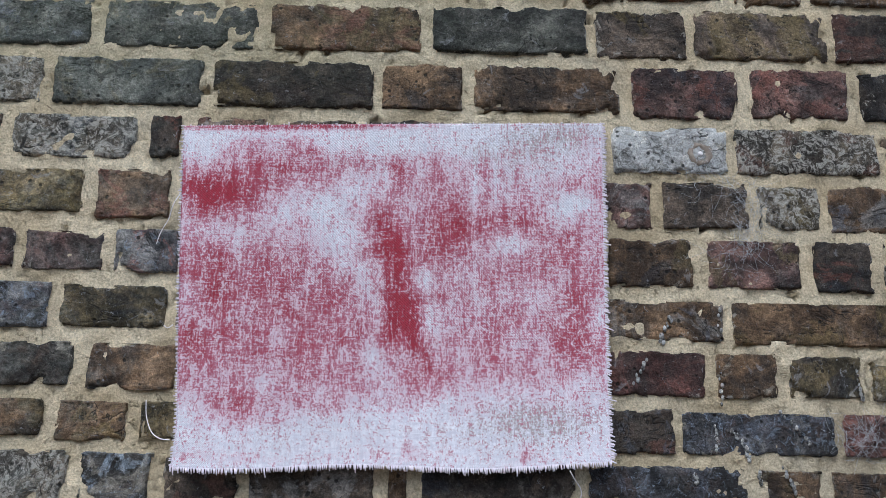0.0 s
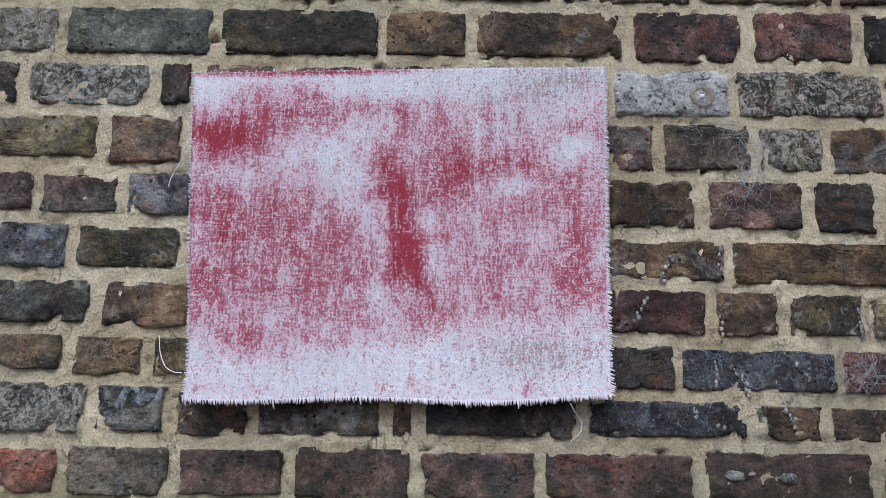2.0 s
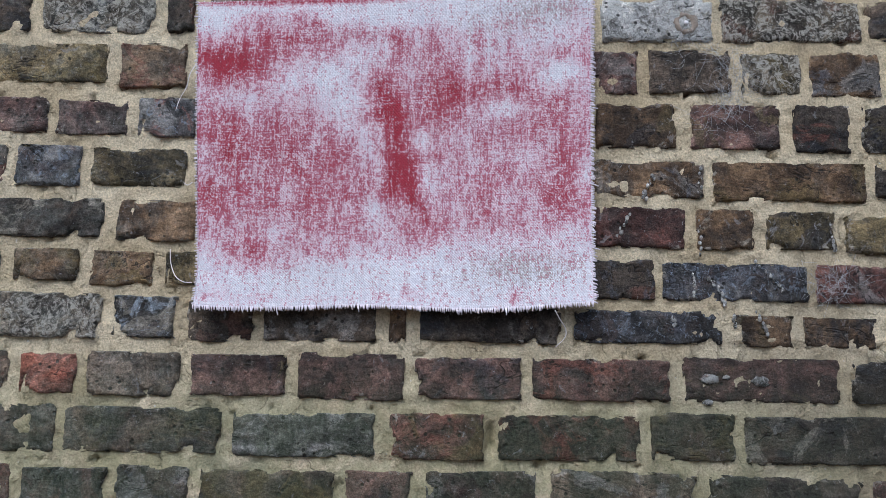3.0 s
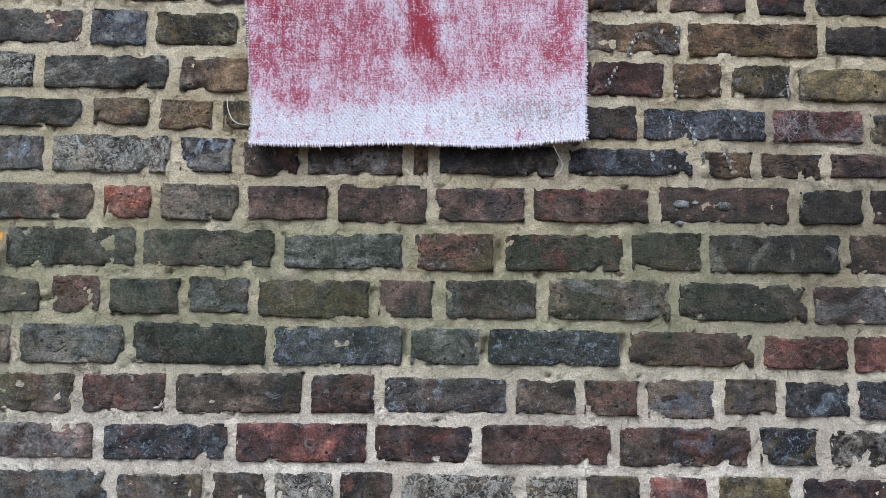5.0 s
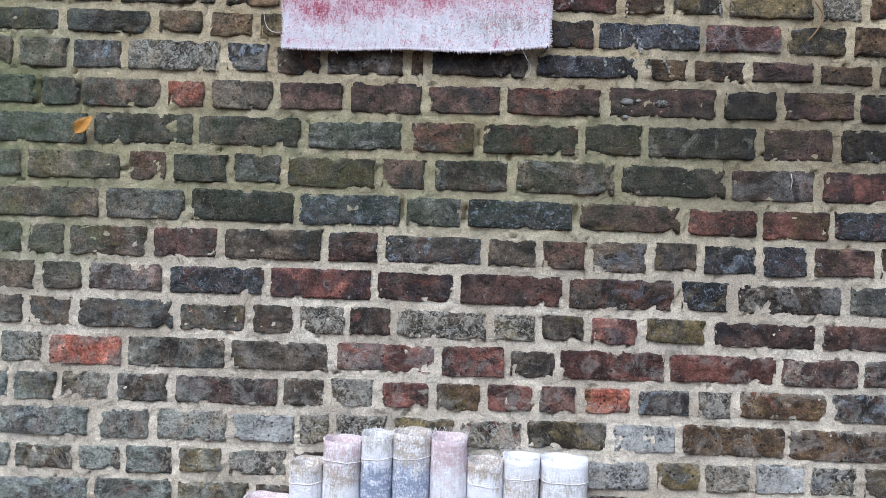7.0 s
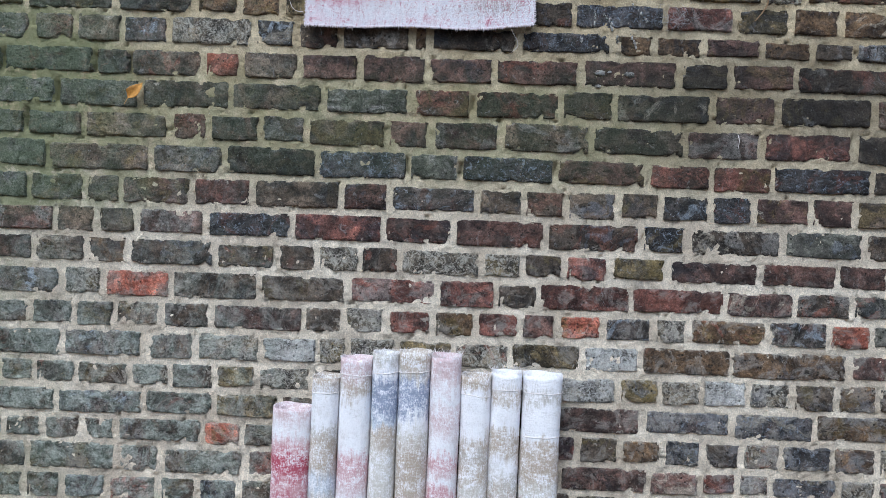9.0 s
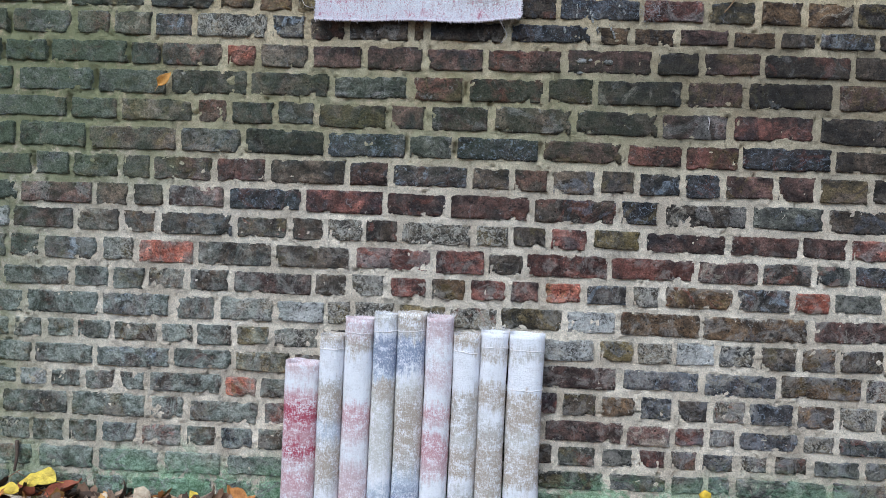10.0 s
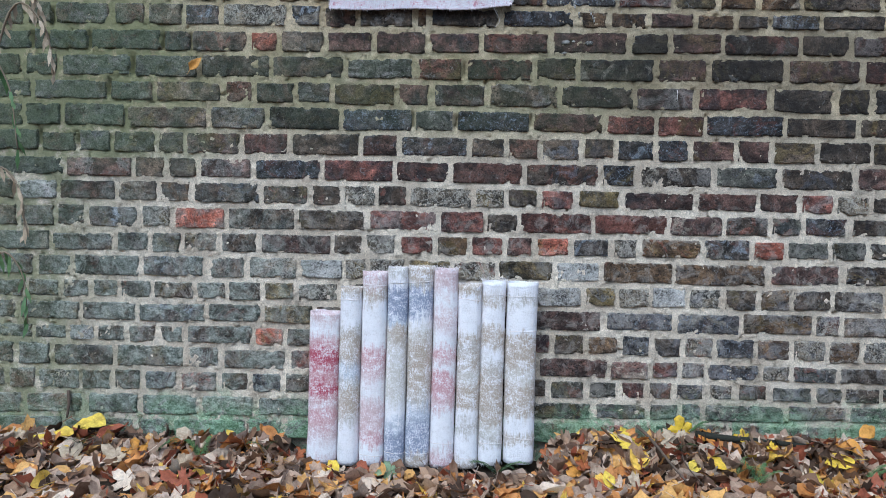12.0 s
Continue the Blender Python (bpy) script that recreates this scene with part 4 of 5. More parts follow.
def rolled_cloth(x0, x1, top, foot, bands, label, strings=(), frayed=0.0, lean=0.0, seed=0):
    """A stiff cloth rolled into a flattened tube, open at the top, with tied strings."""
    rng = random.Random(seed)
    length = top - foot
    rx, ry = (x1 - x0) / 2, 0.034 + rng.uniform(-0.002, 0.003)
    thing = new("rolled_cloth")
    thing.matrix_basis = pose((x0 + x1) / 2, -0.047 - ry * 0.15, foot, lean * 0.2, lean, rng.uniform(-3, 3))
    tagged(thing, label, "cloth roll", "rolled cloths against the wall")
    material = roll_material("painted_linen", bands, length)
    ph = [rng.uniform(0, 6.28) for _ in range(6)]

    def radius(a, h):
        f = h / length
        w = 1 + 0.018 * math.sin(7 * f + ph[0] + a) + 0.012 * math.sin(15 * f + ph[1] - 2 * a)
        k = 2.6
        r = 1 / (abs(math.cos(a)) ** k + abs(math.sin(a)) ** k) ** (1 / k)
        flare = 1 + 0.015 * max(0, f - 0.9) / 0.1 * math.sin(3 * a + ph[2]) - 0.03 * max(0, 0.03 - f) / 0.03
        return w * r * flare

    n, m = 40, 44
    bm = bmesh.new()
    rings = []
    levels = [(length * k / m, 1.0) for k in range(m + 1)]
    levels += [(length - 0.001, 0.90), (length - 0.05, 0.88)]
    for k, (h, inset) in enumerate(levels):
        ring = []
        for j in range(n):
            a = 2 * math.pi * j / n
            r = radius(a, h) * inset
            dz = (0.0012 * math.sin(a * 2 + ph[3]) + 0.001 * math.sin(5 * a + ph[4])) * max(0, min(1, (h / length - 0.9) / 0.1))
            ring.append(bm.verts.new((rx * r * math.cos(a), ry * r * math.sin(a), h + dz)))
        rings.append(ring)
    for k in range(len(rings) - 1):
        for j in range(n):
            bm.faces.new((rings[k][j], rings[k][(j + 1) % n], rings[k + 1][(j + 1) % n], rings[k + 1][j]))
    bm.faces.new(rings[0][::-1])
    bm.faces.new(rings[-1])
    part("body", bm, material, thing)
    # the spiral of the inner turns
    bm = bmesh.new()
    turns, steps = 2.3, 60
    low, high = [], []
    for k in range(steps):
        a = ph[5] + 2 * math.pi * turns * k / steps
        f = 0.86 - 0.5 * k / steps
        r = radius(a, length) * f
        for line, h in ((low, length - 0.048), (high, length - 0.002 - 0.006 * k / steps)):
            line.append(bm.verts.new((rx * r * math.cos(a), ry * r * math.sin(a), h)))
    for k in range(steps - 1):
        bm.faces.new((low[k], low[k + 1], high[k + 1], high[k]))
    inner = part("inner_spiral", bm, material, thing)
    sol = inner.modifiers.new("thickness", "SOLIDIFY")
    sol.thickness = 0.0016
    for h in strings:
        bm = bmesh.new()
        z, tilt = h * length, rng.uniform(-0.004, 0.004)
        pts = []
        for j in range(41):
            a = 2 * math.pi * j / 40
            r = radius(a, z) + 0.020
            pts.append((rx * r * math.cos(a), ry * r * math.sin(a), z + tilt * math.cos(a) + 0.0006 * math.sin(6 * a)))
        tube(bm, pts, 0.0009, 5)
        part("string", bm, THREAD, thing, "white tied string")
    if frayed:
        for name, h, way in (("top_fringe", length, 1), ("bottom_fringe", 0.004, -1)):
            bm = bmesh.new()
            for k in range(110):
                a = rng.uniform(0, 6.283)
                r = radius(a, h) * 0.985
                p = Vector((rx * r * math.cos(a), ry * r * math.sin(a), h - 0.002 * way))
                l = rng.uniform(0.3, 1.0) * frayed
                e = Vector((rng.uniform(-0.5, 0.5) * l, rng.uniform(-0.5, 0.5) * l, way * l))
                c = Vector((rng.uniform(-0.4, 0.4) * l, rng.uniform(-0.4, 0.4) * l, 0))
                tube(bm, [p, p + e * 0.5 + c * 0.4, p + e + c], 0.0004, 4, 0.7)
            part(name, bm, THREAD, thing, "pale frayed threads")
    return thing


rolled_cloth(-0.372, -0.282, 0.331, -0.118, [(0.0, ROSE), (0.08, WHITE), (0.2, ROSE), (0.33, PINK), (0.40, ROSE), (0.47, RED), (0.51, RED), (0.57, PINK), (0.68, RED), (0.75, RED), (0.81, PINK), (0.88, WHITE), (0.97, ROSE)],
             "short rolled linen cloth with crimson and pale pink bands", (), 0.0, 1.0, 1)
rolled_cloth(-0.281, -0.217, 0.405, -0.120, [(0.0, WHITE), (0.2, WHITE), (0.26, GREY), (0.31, TAN), (0.40, TAN), (0.46, GREY), (0.54, PALEBLUE), (0.62, TAN), (0.70, TAN), (0.77, GREY), (0.80, WHITE), (0.92, WHITE), (0.96, TAN)],
             "rolled linen cloth with white and tan bands, string tied", (0.935,), 0.004, 0.7, 2)
rolled_cloth(-0.216, -0.142, 0.452, -0.120, [(0.0, PINK), (0.05, WHITE), (0.09, WHITE), (0.14, PINK), (0.19, ROSE), (0.30, ROSE), (0.38, WHITE), (0.48, ROSE), (0.58, PINK), (0.63, WHITE), (0.82, WHITE), (0.88, TAN), (0.97, ROSE)],
             "rolled linen cloth, whitened with faint rose stains", (0.935, 0.055), 0.006, 0.6, 3)
rolled_cloth(-0.141, -0.080, 0.466, -0.120, [(0.0, TAN), (0.05, BLUE), (0.14, BLUE), (0.21, PALEBLUE), (0.27, WHITE), (0.36, CHALK), (0.58, CHALK), (0.69, TAN), (0.73, PALEBLUE), (0.77, BLUE), (0.88, BLUE), (0.93, WHITE), (0.98, GREY)],
             "slim rolled linen cloth with dusty blue bands", (0.925, 0.07), 0.006, 0.6, 4)
rolled_cloth(-0.079, -0.006, 0.471, -0.120, [(0.0, TAN), (0.05, TAN), (0.09, BLUE), (0.19, BLUE), (0.27, PALEBLUE), (0.34, GREY), (0.42, TAN), (0.60, TAN), (0.68, CHALK), (0.73, WHITE), (0.77, BLUE), (0.88, BLUE), (0.92, GREY), (0.96, TAN)],
             "rolled linen cloth with blue and tan bands, string tied", (0.925, 0.07), 0.006, 0.6, 5)
rolled_cloth(-0.005, 0.066, 0.464, -0.118, [(0.0, PINK), (0.07, ROSE), (0.12, WHITE), (0.26, WHITE), (0.31, ROSE), (0.40, PINK), (0.46, PINK), (0.50, WHITE), (0.54, ROSE), (0.59, PINK), (0.63, WHITE), (0.76, ROSE), (0.84, WHITE), (0.94, ROSE)],
             "rolled linen cloth with mottled pink and white bands", (0.125,), 0.012, 0.5, 6)
rolled_cloth(0.068, 0.137, 0.422, -0.118, [(0.0, TAN), (0.07, WHITE), (0.17, WHITE), (0.22, GREY), (0.29, WHITE), (0.34, TAN), (0.43, TAN), (0.50, CHALK), (0.58, TAN), (0.67, GREY), (0.71, TAN), (0.76, WHITE), (0.92, WHITE), (0.96, TAN)],
             "rolled linen cloth with chalky white and tan bands", (0.92, 0.055), 0.008, 0.5, 7)
rolled_cloth(0.137, 0.207, 0.432, -0.106, [(0.0, WHITE), (0.09, WHITE), (0.13, GREY), (0.20, CHALK), (0.25, TAN), (0.46, TAN), (0.53, GREY), (0.60, WHITE), (0.66, TAN), (0.73, TAN), (0.77, WHITE), (0.85, WHITE), (0.89, TAN), (0.96, WHITE)],
             "rolled linen cloth in tan and chalk white, loosely frayed", (0.93, 0.12), 0.013, 0.4, 8)
rolled_cloth(0.211, 0.301, 0.430, -0.100, [(0.0, WHITE), (0.09, WHITE), (0.14, TAN), (0.18, WHITE), (0.24, WHITE), (0.29, TAN), (0.42, TAN), (0.48, CHALK), (0.55, TAN), (0.70, TAN), (0.73, WHITE), (0.85, WHITE), (0.90, GREY), (0.96, WHITE)],
             "wide rolled linen cloth, tan with white ends", (0.925, 0.735, 0.145), 0.006, 0.3, 9)

# ---- leaves ----
LITTER = leaf_material("dry_leaves", [(0.0, (0.42, 0.31, 0.24)), (0.13, (0.21, 0.125, 0.08)), (0.25, (0.58, 0.47, 0.39)), (0.36, (0.075, 0.048, 0.034)), (0.48, (0.38, 0.26, 0.18)), (0.58, (0.54, 0.25, 0.08)), (0.68, (0.68, 0.58, 0.48)), (0.74, (0.64, 0.38, 0.13)), (0.84, (0.30, 0.20, 0.15)), (0.89, (0.32, 0.10, 0.055)), (0.965, (0.74, 0.52, 0.10))])
YELLOW = leaf_material("yellow_leaf", [(0.0, (0.66, 0.46, 0.04)), (1.0, (0.74, 0.60, 0.10))], 0.5)
ORANGE = leaf_material("orange_leaf", [(0.0, (0.50, 0.20, 0.04)), (1.0, (0.62, 0.34, 0.07))], 0.5)
RUST = leaf_material("rust_leaf", [(0.0, (0.26, 0.075, 0.03)), (1.0, (0.38, 0.13, 0.05))], 0.5)
BEIGE = leaf_material("beige_leaf", [(0.0, (0.40, 0.32, 0.23)), (1.0, (0.50, 0.42, 0.32))], 0.6)
GREEN = leaf_material("green_leaf", [(0.0, (0.07, 0.15, 0.06)), (1.0, (0.14, 0.24, 0.10))], 0.5)
PALEGREEN = leaf_material("pale_green_leaf", [(0.0, (0.22, 0.32, 0.20)), (1.0, (0.28, 0.38, 0.24))], 0.5)


def stalk(verts, faces, foot, size, rng):
    """A thin three-sided stalk from the leaf's foot."""
    base = len(verts)
    x, y, z = foot
    sx = rng.uniform(-0.1, 0.1) * size
    for k in range(3):
        f = k / 2
        for dx, dz in ((-0.010, 0.0), (0.010, 0.0), (0, 0.016)):
            verts.append((x + dx * size + sx * f, y - 0.35 * size * f, z + dz * size + 0.05 * size * f))
    for k in range(2):
        for j in range(3):
            a, b = base + 3 * k + j, base + 3 * k + (j + 1) % 3
            faces.append((a, b, b + 3, a + 3))


def oval_leaf(size, curl, rng):
    """Points and faces of a curled oval leaf, lying around its middle."""
    cup, roll, twist = curl * rng.uniform(0.4, 1.3), curl * rng.uniform(-0.8, 1.2), rng.uniform(-0.5, 0.5) * curl
    verts, faces = [], []
    spots = (0.0, 0.06, 0.16, 0.28, 0.4, 0.52, 0.64, 0.76, 0.87, 0.95, 1.0)
    for t in spots:
        w = 0.36 * math.sin(math.pi * t ** 0.85) * rng.uniform(0.88, 1.10)
        for q in (-w, -w * 0.5, 0, w * 0.5, w):
            y = t - 0.5
            z = cup * q * q * 2.4 + roll * y * y * 0.9 + rng.uniform(-0.02, 0.02) * (1 + curl) + 0.05 * abs(q)
            verts.append((size * (q * (1 - 0.35 * min(1, abs(cup))) + twist * y * 0.4), size * y, size * (z + twist * q * y * 2)))
    for k in range(len(spots) - 1):
        for j in range(4):
            faces.append((5 * k + j, 5 * k + j + 1, 5 * k + j + 6, 5 * k + j + 5))
    stalk(verts, faces, verts[2], size, rng)
    return verts, faces


def lobed_leaf(size, curl, rng):
    """Points and faces of a five-lobed leaf with toothed, unevenly curled lobes."""
    rim = []
    for angle, reach, spread in ((-38, 0.54, 28), (24, 0.82, 31), (90, 1.0, 32), (156, 0.82, 31), (218, 0.54, 28)):
        angle, reach = angle + rng.uniform(-6, 6), reach * rng.uniform(0.85, 1.1)
        lift = rng.uniform(-0.5, 0.8) * curl
        for da, f in ((-spread, 0.56), (-0.80 * spread, 0.66), (-0.66 * spread, 0.84), (-0.30 * spread, 0.86), (0, 1.0), (0.30 * spread, 0.86), (0.66 * spread, 0.84), (0.80 * spread, 0.66), (spread, 0.56)):
            rim.append((math.radians(angle + da), reach * f * rng.uniform(0.94, 1.06), lift, 1.0 if da == 0 else 0.0))
    verts, faces = [(0.0, -0.2 * size, 0.0)], []
    cup, wave, ph = curl * rng.uniform(0.1, 0.6), curl * 0.10, rng.uniform(0, 6.28)
    n = len(rim)
    for f in (0.45, 1.0):
        for a, r, lift, tip in rim:
            d = r * f * 0.6
            z = cup * d * d * 1.4 + lift * d * d * 1.5 + wave * d * math.sin(3 * a + ph) - 0.03 * (1 - tip) * d
            shrink = 1 - 0.35 * min(1, abs(lift)) * f
            verts.append((size * d * math.cos(a) * shrink, size * (d * math.sin(a) * shrink - 0.2), size * z))
    for k in range(n):
        m = (k + 1) % n
        faces.append((0, 1 + k, 1 + m))
        faces.append((1 + k, 1 + n + k, 1 + n + m, 1 + m))
    stalk(verts, faces, verts[0], size, rng)
    return verts, faces


def leaf_points(kind, size, curl, rng):
    return oval_leaf(size, curl, rng) if kind == "oval" else lobed_leaf(size * 1.12, curl, rng)


def litter():
    """Drifts of fallen leaves over the ground."""
    rng = random.Random(77)
    pool = [leaf_points(rng.choice(("oval", "oval", "lobed")), 1.0, rng.uniform(0.3, 1.3), rng) for _ in range(48)]
    vs, fs = [], []

    def drop(x, y, size, lift, wild):
        verts, faces = rng.choice(pool)
        slope = math.degrees(math.atan2(ground_height(x, y + 0.01) - ground_height(x, y - 0.01), 0.02))
        m = pose(x, y, ground_height(x, y) + lift, slope + rng.gauss(4, wild), rng.gauss(0, wild), rng.uniform(0, 360)) @ Matrix.Diagonal((size, size, size, 1))
        moved = [m @ Vector(p) for p in verts]
        if max(p.y for p in moved) > -0.003:
            return
        if any(ROLLS_X0 + 0.02 < p.x < ROLLS_X1 - 0.02 and p.y > -0.094 for p in moved):
            return
        base = len(vs)
        vs.extend(moved)
        fs.extend(tuple(base + i for i in f) for f in faces)

    for k in range(3900):
        y = -0.004 - 0.62 * rng.random() ** 1.25
        drop(rng.uniform(-2.55, 2.55), y, rng.uniform(0.045, 0.108), rng.uniform(0.002, 0.022), 19)
    for k in range(6500):
        drop(rng.gauss(0, 1.9), -0.45 - abs(rng.gauss(0, 1.6)), rng.uniform(0.04, 0.085), rng.uniform(0.0, 0.012), 14)
    for k in range(800):
        x = rng.choice((rng.uniform(0.33, 1.7), rng.uniform(0.33, 1.7), rng.uniform(-1.7, -0.3)))
        drop(x, rng.uniform(-0.19, -0.02), rng.uniform(0.05, 0.105), rng.uniform(0.001, 0.014), 11)
    me = bpy.data.meshes.new("leaf_litter")
    me.from_pydata(vs, [], fs)
    me.polygons.foreach_set("use_smooth", [True] * len(fs))
    me.materials.append(LITTER)
    tagged(new("leaf_litter", me), "dry brown, beige and orange autumn leaves drifted against the wall", "leaf litter", kind="stuff")


litter()


def fallen_leaf(x, y, size, kind, material, label, turn, tip=(0, 0), lift=0.03, curl=0.5, seed=0, z=None):
    rng = random.Random(seed)
    verts, faces = leaf_points(kind, size, curl, rng)
    me = bpy.data.meshes.new("leaf")
    me.from_pydata(verts, [], faces)
    me.polygons.foreach_set("use_smooth", [True] * len(faces))
    me.materials.append(material)
    ob = new("fallen_leaf", me)
    ob.matrix_basis = pose(x, y, (ground_height(x, y) + lift + 0.012) if z is None else z, tip[0], tip[1], 0) @ pose(0, 0, 0, 0, 0, turn)
    tagged(ob, label, "leaf", "fallen leaves")
    sol = ob.modifiers.new("thickness", "SOLIDIFY")
    sol.thickness = 0.0006
    return ob


Y, O, B = "bright yellow fallen leaf on the litter", "orange curled fallen leaf on the litter", "pale beige dry leaf on the litter"
fallen_leaf(-1.17, -0.085, 0.062, "oval", YELLOW, Y, 70, (35, 0), 0.012, 0.4, 1)
fallen_leaf(-1.11, -0.065, 0.060, "oval", YELLOW, Y, 95, (40, 10), 0.018, 0.4, 2)
fallen_leaf(-1.06, -0.050, 0.070, "oval", YELLOW, Y, 110, (45, 0), 0.033, 0.4, 3)
fallen_leaf(-1.03, -0.040, 0.075, "oval", YELLOW, Y, 80, (40, 5), 0.043, 0.4, 4)
fallen_leaf(-0.613, -0.035, 0.040, "oval", YELLOW, Y, 40, (60, 0), 0.012, 0.3, 5)
fallen_leaf(0.735, -0.020, 0.078, "lobed", YELLOW, "bright yellow lobed leaf propped against the wall", 15, (78, 0), 0.033, 0.3, 6)
fallen_leaf(-0.871, -0.119, 0.085, "lobed", ORANGE, O, 20, (45, 10), 0.023, 0.5, 7)
fallen_leaf(-0.576, -0.085, 0.095, "lobed", RUST, "large rust-red fallen leaf on the litter", 200, (-30, 0), 0.023, 0.4, 8)
fallen_leaf(0.404, -0.125, 0.095, "lobed", ORANGE, "orange and yellow lobed leaf on the litter", 60, (30, 8), 0.018, 0.5, 9)
fallen_leaf(0.43, -0.14, 0.06, "lobed", RUST, "rust-red fallen leaf on the litter", 150, (25, 0), 0.033, 0.5, 10)
fallen_leaf(-0.126, -0.165, 0.075, "lobed", PALEGREEN, "pale grey-green fallen leaf beside the rolls", 100, (22, 0), 0.018, 0.3, 11)
fallen_leaf(-0.273, -0.150, 0.060, "oval", YELLOW, Y, 30, (35, -20), 0.018, 0.5, 12)
fallen_leaf(-0.33, -0.155, 0.050, "oval", ORANGE, O, -40, (30, 0), 0.018, 0.8, 13)
fallen_leaf(1.157, -0.105, 0.090, "oval", YELLOW, Y, 100, (30, 0), 0.018, 0.5, 14)
fallen_leaf(1.20, -0.08, 0.080, "oval", ORANGE, O, 60, (35, 0), 0.028, 0.5, 15)
fallen_leaf(1.069, -0.160, 0.105, "lobed", YELLOW, "large pale yellow lobed leaf on the litter", 10, (35, 0), 0.013, 0.3, 16)
fallen_leaf(0.811, -0.115, 0.062, "oval", YELLOW, Y, 60, (40, 0), 0.018, 0.6, 17)
fallen_leaf(0.75, -0.12, 0.052, "oval", YELLOW, Y, -30, (40, 0), 0.018, 0.6, 18)
fallen_leaf(0.80, -0.055, 0.065, "lobed", ORANGE, O, 120, (40, 0), 0.023, 0.5, 19)
fallen_leaf(0.90, -0.050, 0.060, "lobed", YELLOW, Y, 80, (30, 0), 0.023, 0.6, 20)
fallen_leaf(0.983, -0.074, 0.045, "lobed", YELLOW, Y, 5, (55, 0), 0.023, 0.3, 21)
fallen_leaf(0.56, -0.055, 0.090, "lobed", YELLOW, Y, 85, (25, 0), 0.013, 0.3, 22)
fallen_leaf(0.50, -0.17, 0.055, "oval", YELLOW, Y, 20, (50, 0), 0.018, 0.3, 23)
fallen_leaf(0.70, -0.060, 0.090, "lobed", BEIGE, B, 30, (45, 0), 0.023, 0.5, 24)
fallen_leaf(-1.02, -0.165, 0.110, "lobed", BEIGE, B, -20, (40, 10), 0.028, 0.9, 25)
fallen_leaf(-0.70, -0.175, 0.085, "lobed", BEIGE, B, 40, (45, 0), 0.018, 0.8, 26)
fallen_leaf(-0.90, -0.19, 0.095, "lobed", BEIGE, B, 140, (35, 0), 0.018, 0.9, 27)
fallen_leaf(-0.75, -0.05, 0.065, "oval", BEIGE, B, 60, (50, 0), 0.018, 0.6, 28)
fallen_leaf(-1.25, -0.085, 0.075, "lobed", BEIGE, B, 160, (30, 0), 0.018, 0.7, 29)
fallen_leaf(0.57, -0.19, 0.075, "lobed", BEIGE, B, 10, (40, 0), 0.013, 0.7, 30)
fallen_leaf(1.28, -0.020, 0.060, "oval", ORANGE, "orange leaf propped against the wall foot", -60, (60, 0), 0.033, 0.4, 31)
fallen_leaf(-0.40, -0.045, 0.055, "lobed", RUST, "rust-red fallen leaf beside the rolls", 20, (55, 0), 0.023, 0.5, 32)
fallen_leaf(0.345, -0.045, 0.060, "lobed", RUST, "rust-red fallen leaf beside the rolls", -20, (60, 0), 0.028, 0.6, 33)
# the leaf caught in the wall
fallen_leaf(-0.732, -0.012, 0.050, "oval", ORANGE, "orange curled leaf caught on the brick wall", 8, (84, 42), 0, 0.7, 34, z=1.062)


def branch(name, points, radius, material, label, category, taper=0.6):
    bm = bmesh.new()
    tube(bm, bend(points, 5), radius, 8, taper)
    ob = new(name, mesh_of(bm, name, material))
    return tagged(ob, label, category)


def bark(name, a, b):
    s = Shade(name, 0.9)
    n = s.noise(s.position(), 160.0, 4.0, 0.7)
    return s.done(s.mix(n, a, b), s.bump(n, 0.8, 0.003))


DARK_BARK, GREY_BARK = bark("wet_bark", (0.012, 0.012, 0.010), (0.04, 0.042, 0.032)), bark("twig_bark", (0.07, 0.05, 0.036), (0.19, 0.14, 0.11))
branch("fallen_branch", [(0.775, -0.045, -0.006), (0.86, -0.055, -0.012), (0.97, -0.055, -0.018), (1.09, -0.06, -0.026)], 0.011, DARK_BARK, "dark wet branch lying on the leaf litter", "branch")
branch("fallen_twig", [(0.612, -0.012, 0.004), (0.64, -0.07, -0.018), (0.68, -0.13, -0.065), (0.71, -0.18, -0.097)], 0.0055, GREY_BARK, "thin brown twig lying over the leaves", "twig")
branch("fallen_twig", [(0.735, -0.04, 0.006), (0.722, -0.08, -0.022), (0.72, -0.13, -0.062), (0.75, -0.19, -0.10)], 0.0025, GREY_BARK, "thin brown twig lying over the leaves", "twig")


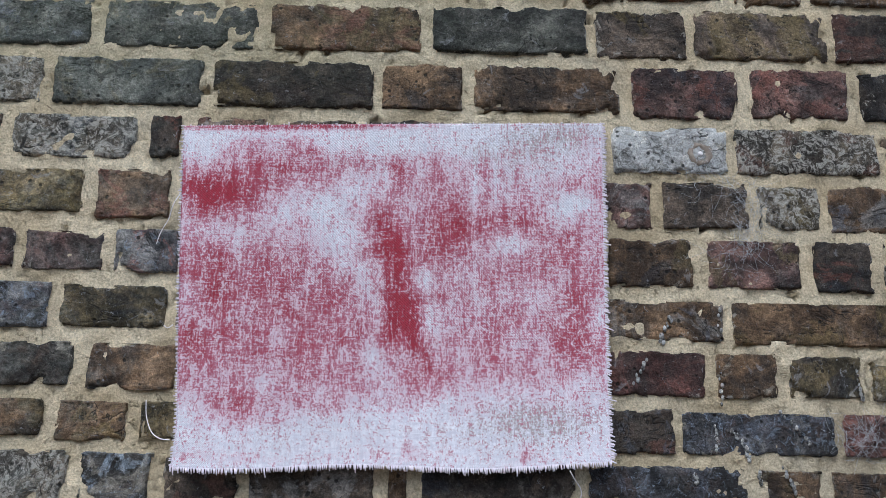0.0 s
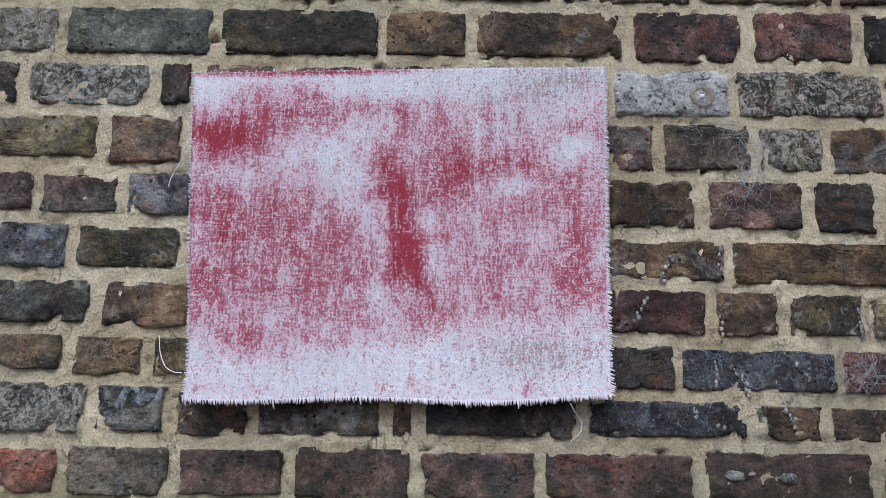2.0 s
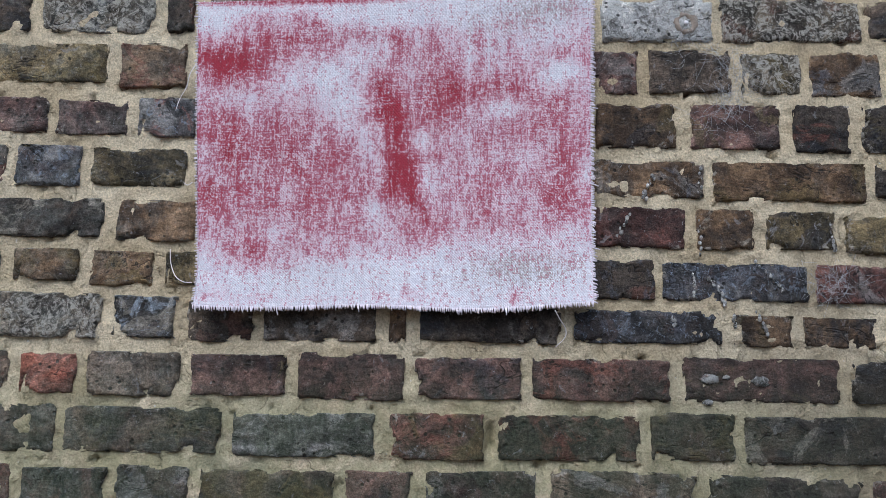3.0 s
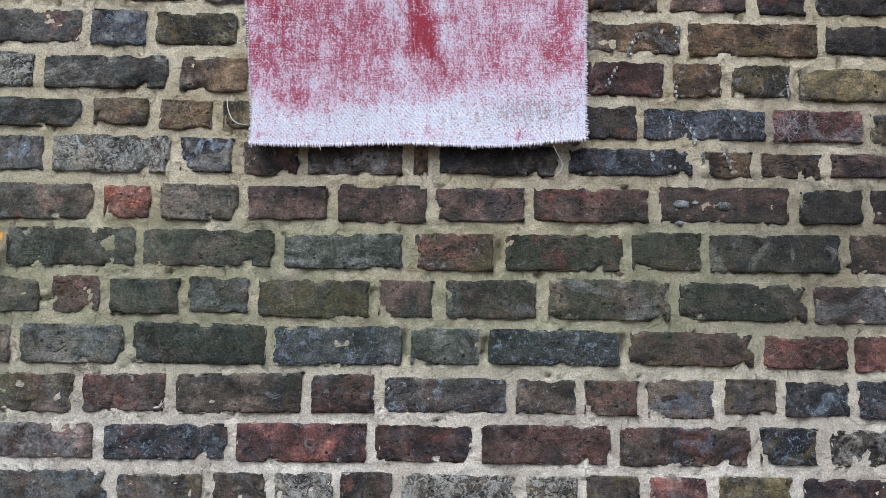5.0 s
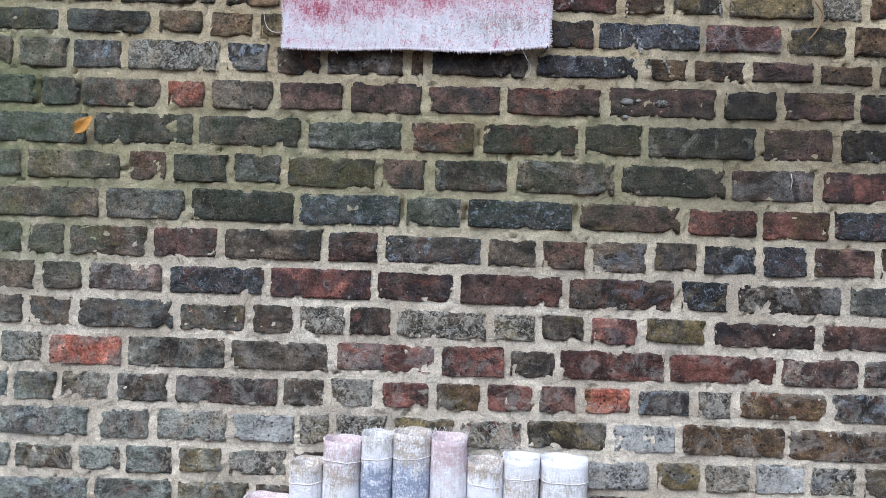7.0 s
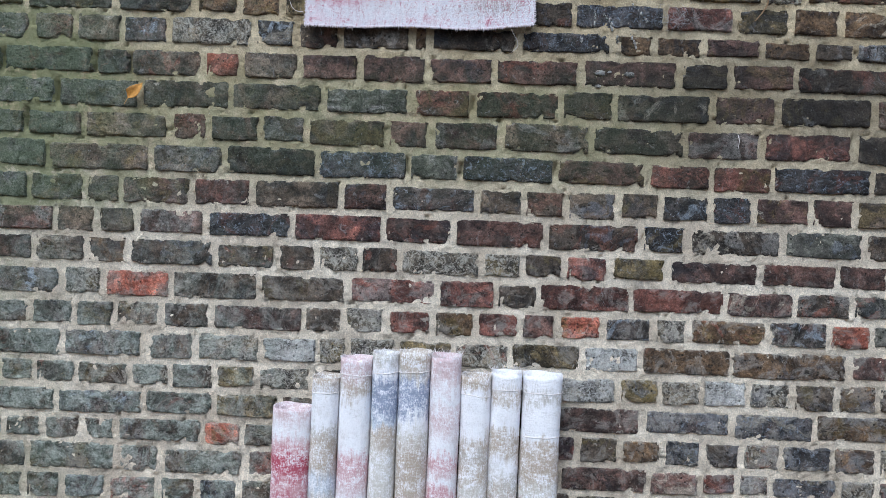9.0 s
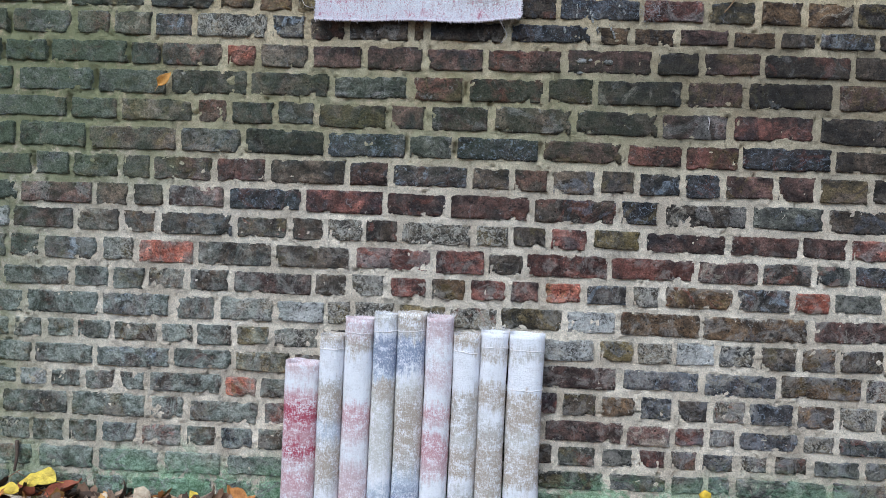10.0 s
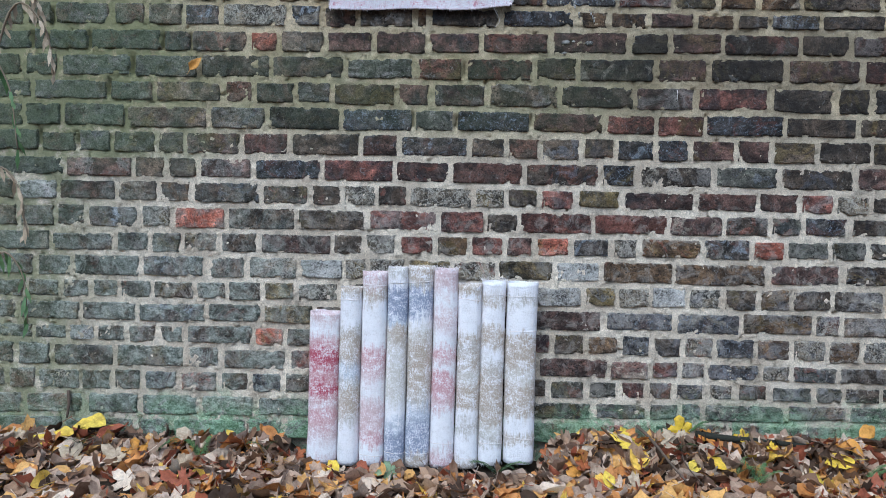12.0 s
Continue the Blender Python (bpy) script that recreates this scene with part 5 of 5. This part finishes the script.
def fern(x, y, size, turn, seed, label="small green fern sprig among the leaves"):
    """A sprig of narrow leaflets along curved stalks."""
    rng = random.Random(seed)
    thing = new("fern_sprig")
    thing.matrix_basis = pose(x, y, ground_height(x, y) + 0.030, 0, 0, turn)
    tagged(thing, label, "fern", "green sprigs in the litter")
    for k in range(3):
        bm = bmesh.new()
        a = rng.uniform(-0.9, 0.9)
        d = Vector((math.sin(a), math.cos(a) * -0.6, 0.25)).normalized()
        side = d.cross(Vector((0, 0, 1))).normalized()
        pts = [d * size * t + Vector((0, 0, 0.25 * size * math.sin(2.5 * t))) for t in (0, 0.25, 0.5, 0.75, 1.0)]
        tube(bm, pts, size * 0.012, 4, 0.5)
        for j in range(22):
            t = 0.08 + 0.9 * j / 22
            p = d * size * t + Vector((0, 0, 0.25 * size * math.sin(2.5 * t)))
            l = size * 0.26 * (1 - 0.75 * t)
            for sg in (-1, 1):
                e = (side * sg + d * 0.5 + Vector((0, 0, rng.uniform(-0.1, 0.25)))).normalized() * l
                w = d * size * 0.016
                bm.faces.new([bm.verts.new(p - w), bm.verts.new(p + e * 0.6 - w * 0.8), bm.verts.new(p + e), bm.verts.new(p + e * 0.6 + w * 0.9), bm.verts.new(p + w)])
        part("frond", bm, GREEN, thing)


fern(0.195, -0.140, 0.100, 0, 1)
fern(0.19, -0.145, 0.085, -25, 2)
fern(-1.03, -0.115, 0.088, 40, 3)
fern(-0.80, -0.13, 0.075, 120, 4)
fern(-0.48, -0.10, 0.075, 20, 5)
fern(-0.66, -0.14, 0.075, 200, 6)
fern(0.70, -0.09, 0.075, 30, 7)
fern(0.86, -0.14, 0.075, 80, 8)
fern(0.90, -0.19, 0.075, 150, 9)
fern(1.20, -0.16, 0.088, 60, 10)
fern(0.76, -0.03, 0.062, 100, 11)


# ---- small things on the wall ----
def wall_plug(x, z):
    """A rusty plug in a brick."""
    s = Shade("rust", 0.8)
    rust = s.done(s.mix(s.noise(s.position(), 200.0, 4.0), (0.10, 0.065, 0.045), (0.42, 0.36, 0.30)))
    thing = new("wall_plug")
    thing.location = (x, -0.003, z)
    tagged(thing, "rusty round fixing plug set in a whitened brick", "wall plug")
    bm = bmesh.new()
    rng = random.Random(3)
    rings = []
    for r, y in ((0.019, 0.005), (0.016, -0.0008), (0.011, 0.0006), (0.006, 0.004)):
        rings.append([bm.verts.new((r * math.cos(a) * rng.uniform(0.78, 1.15), y + rng.uniform(-0.0006, 0.0006), r * math.sin(a) * rng.uniform(0.78, 1.15))) for a in (6.2832 * k / 18 for k in range(18))])
    for a, b in zip(rings, rings[1:]):
        for k in range(18):
            bm.faces.new((a[k], a[(k + 1) % 18], b[(k + 1) % 18], b[k]))
    bm.faces.new(rings[-1])
    part("ring", bm, rust, thing, "rusty brown ring")
    bm = bmesh.new()
    bmesh.ops.create_icosphere(bm, subdivisions=2, radius=0.0034)
    for w in bm.verts:
        w.co.y *= 0.6
    part("core", bm, THREAD, thing, "white plug end")


wall_plug(0.357, 1.649)
branch("dry_straw", [(0.738, -0.004, 1.345), (0.748, -0.010, 1.325), (0.752, -0.008, 1.308), (0.742, -0.008, 1.288), (0.725, -0.006, 1.266)], 0.0022, bark("straw", (0.22, 0.13, 0.07), (0.40, 0.27, 0.16)), "dry bent straw stuck on the wall", "straw")
branch("dry_twig", [(-1.132, -0.006, 0.058), (-1.127, -0.012, 0.019), (-1.131, -0.016, -0.025)], 0.0055, GREY_BARK, "short dry brown twig standing against the wall foot", "twig")
branch("cobweb_thread", [(0.700, -0.004, 1.000), (0.701, -0.007, 0.985), (0.700, -0.004, 0.968)], 0.0009, THREAD, "pale thread hanging on the brick", "thread")


def cobweb(spots, count, seed):
    """A dusty tangle of fine threads over the joints."""
    rng = random.Random(seed)
    bm = bmesh.new()
    for k in range(count):
        k = rng.uniform(0, len(spots) - 1.001)
        (ax, az), (bx, bz) = spots[int(k)], spots[int(k) + 1]
        x, z = ax + (bx - ax) * (k % 1), az + (bz - az) * (k % 1)
        p = Vector((x + rng.gauss(0, 0.012), -0.005, z + rng.gauss(0, 0.011)))
        a, l = rng.uniform(0, 6.28), rng.uniform(0.012, 0.045)
        q = p + Vector((math.cos(a) * l, rng.uniform(-0.003, 0.003), math.sin(a) * l))
        mid = (p + q) / 2 + Vector((rng.uniform(-0.008, 0.008), -0.003, rng.uniform(-0.01, 0.004)))
        tube(bm, bend([p, mid, q], 4), 0.00014, 3)
    ob = new("cobweb", mesh_of(bm, "cobweb", WEB))
    tagged(ob, "dusty pale cobweb threads across the mortar joints", "cobweb", "cobwebs on the wall")


cobweb(((0.341, 1.618), (0.428, 1.592), (0.426, 1.532), (0.389, 1.507)), 190, 4)
cobweb(((0.523, 1.274), (0.563, 1.264)), 90, 5)


# ---- a dry weed standing before the wall ----
def dry_weed(x, y):
    rng = random.Random(8)
    straw = bark("dry_weed_stalk", (0.16, 0.12, 0.08), (0.36, 0.29, 0.21))
    thing = new("dry_weed")
    thing.location = (x, y, ground_height(x, y) - 0.01)
    tagged(thing, "tall dry weed with drooping pale brown tips", "weed")
    for dx, dz, tip, drop in ((0.195, 0.99, 0.03, 0.07), (0.175, 1.02, 0.035, 0.02), (0.165, 0.80, 0.02, 0.07), (0.170, 0.70, 0.015, 0.08), (0.150, 0.93, 0.03, 0.10)):
        bm = bmesh.new()
        pts = bend([(0, 0, 0), (0.03, rng.uniform(-0.02, 0.02), 0.4 * dz), (dx * 0.55, rng.uniform(-0.02, 0.02), 0.82 * dz), (dx * 0.85, 0, dz), (dx + tip * 0.3, 0.005, dz - drop * 0.2), (dx + tip * 0.6, 0.01, dz - drop)], 6)
        tube(bm, pts, 0.0022, 6, 0.35)
        stem = part("stem", bm, straw, thing)
        bm = bmesh.new()
        for k in range(14):
            p = pts[len(pts) - 1 - k]
            e = Vector((rng.uniform(-0.4, 0.6), rng.uniform(-0.5, 0.5), -1)).normalized() * rng.uniform(0.012, 0.028)
            w = Vector((0.0022, 0.001, 0))
            bm.faces.new([bm.verts.new(p - w * 0.4), bm.verts.new(p + e * 0.5 - w), bm.verts.new(p + e), bm.verts.new(p + e * 0.55 + w), bm.verts.new(p + w * 0.4)])
        tagged(part("seed_head", bm, BEIGE if drop < 0.075 else GREEN, stem), kind="stuff")


dry_weed(-0.605, -1.28)

build_wall()
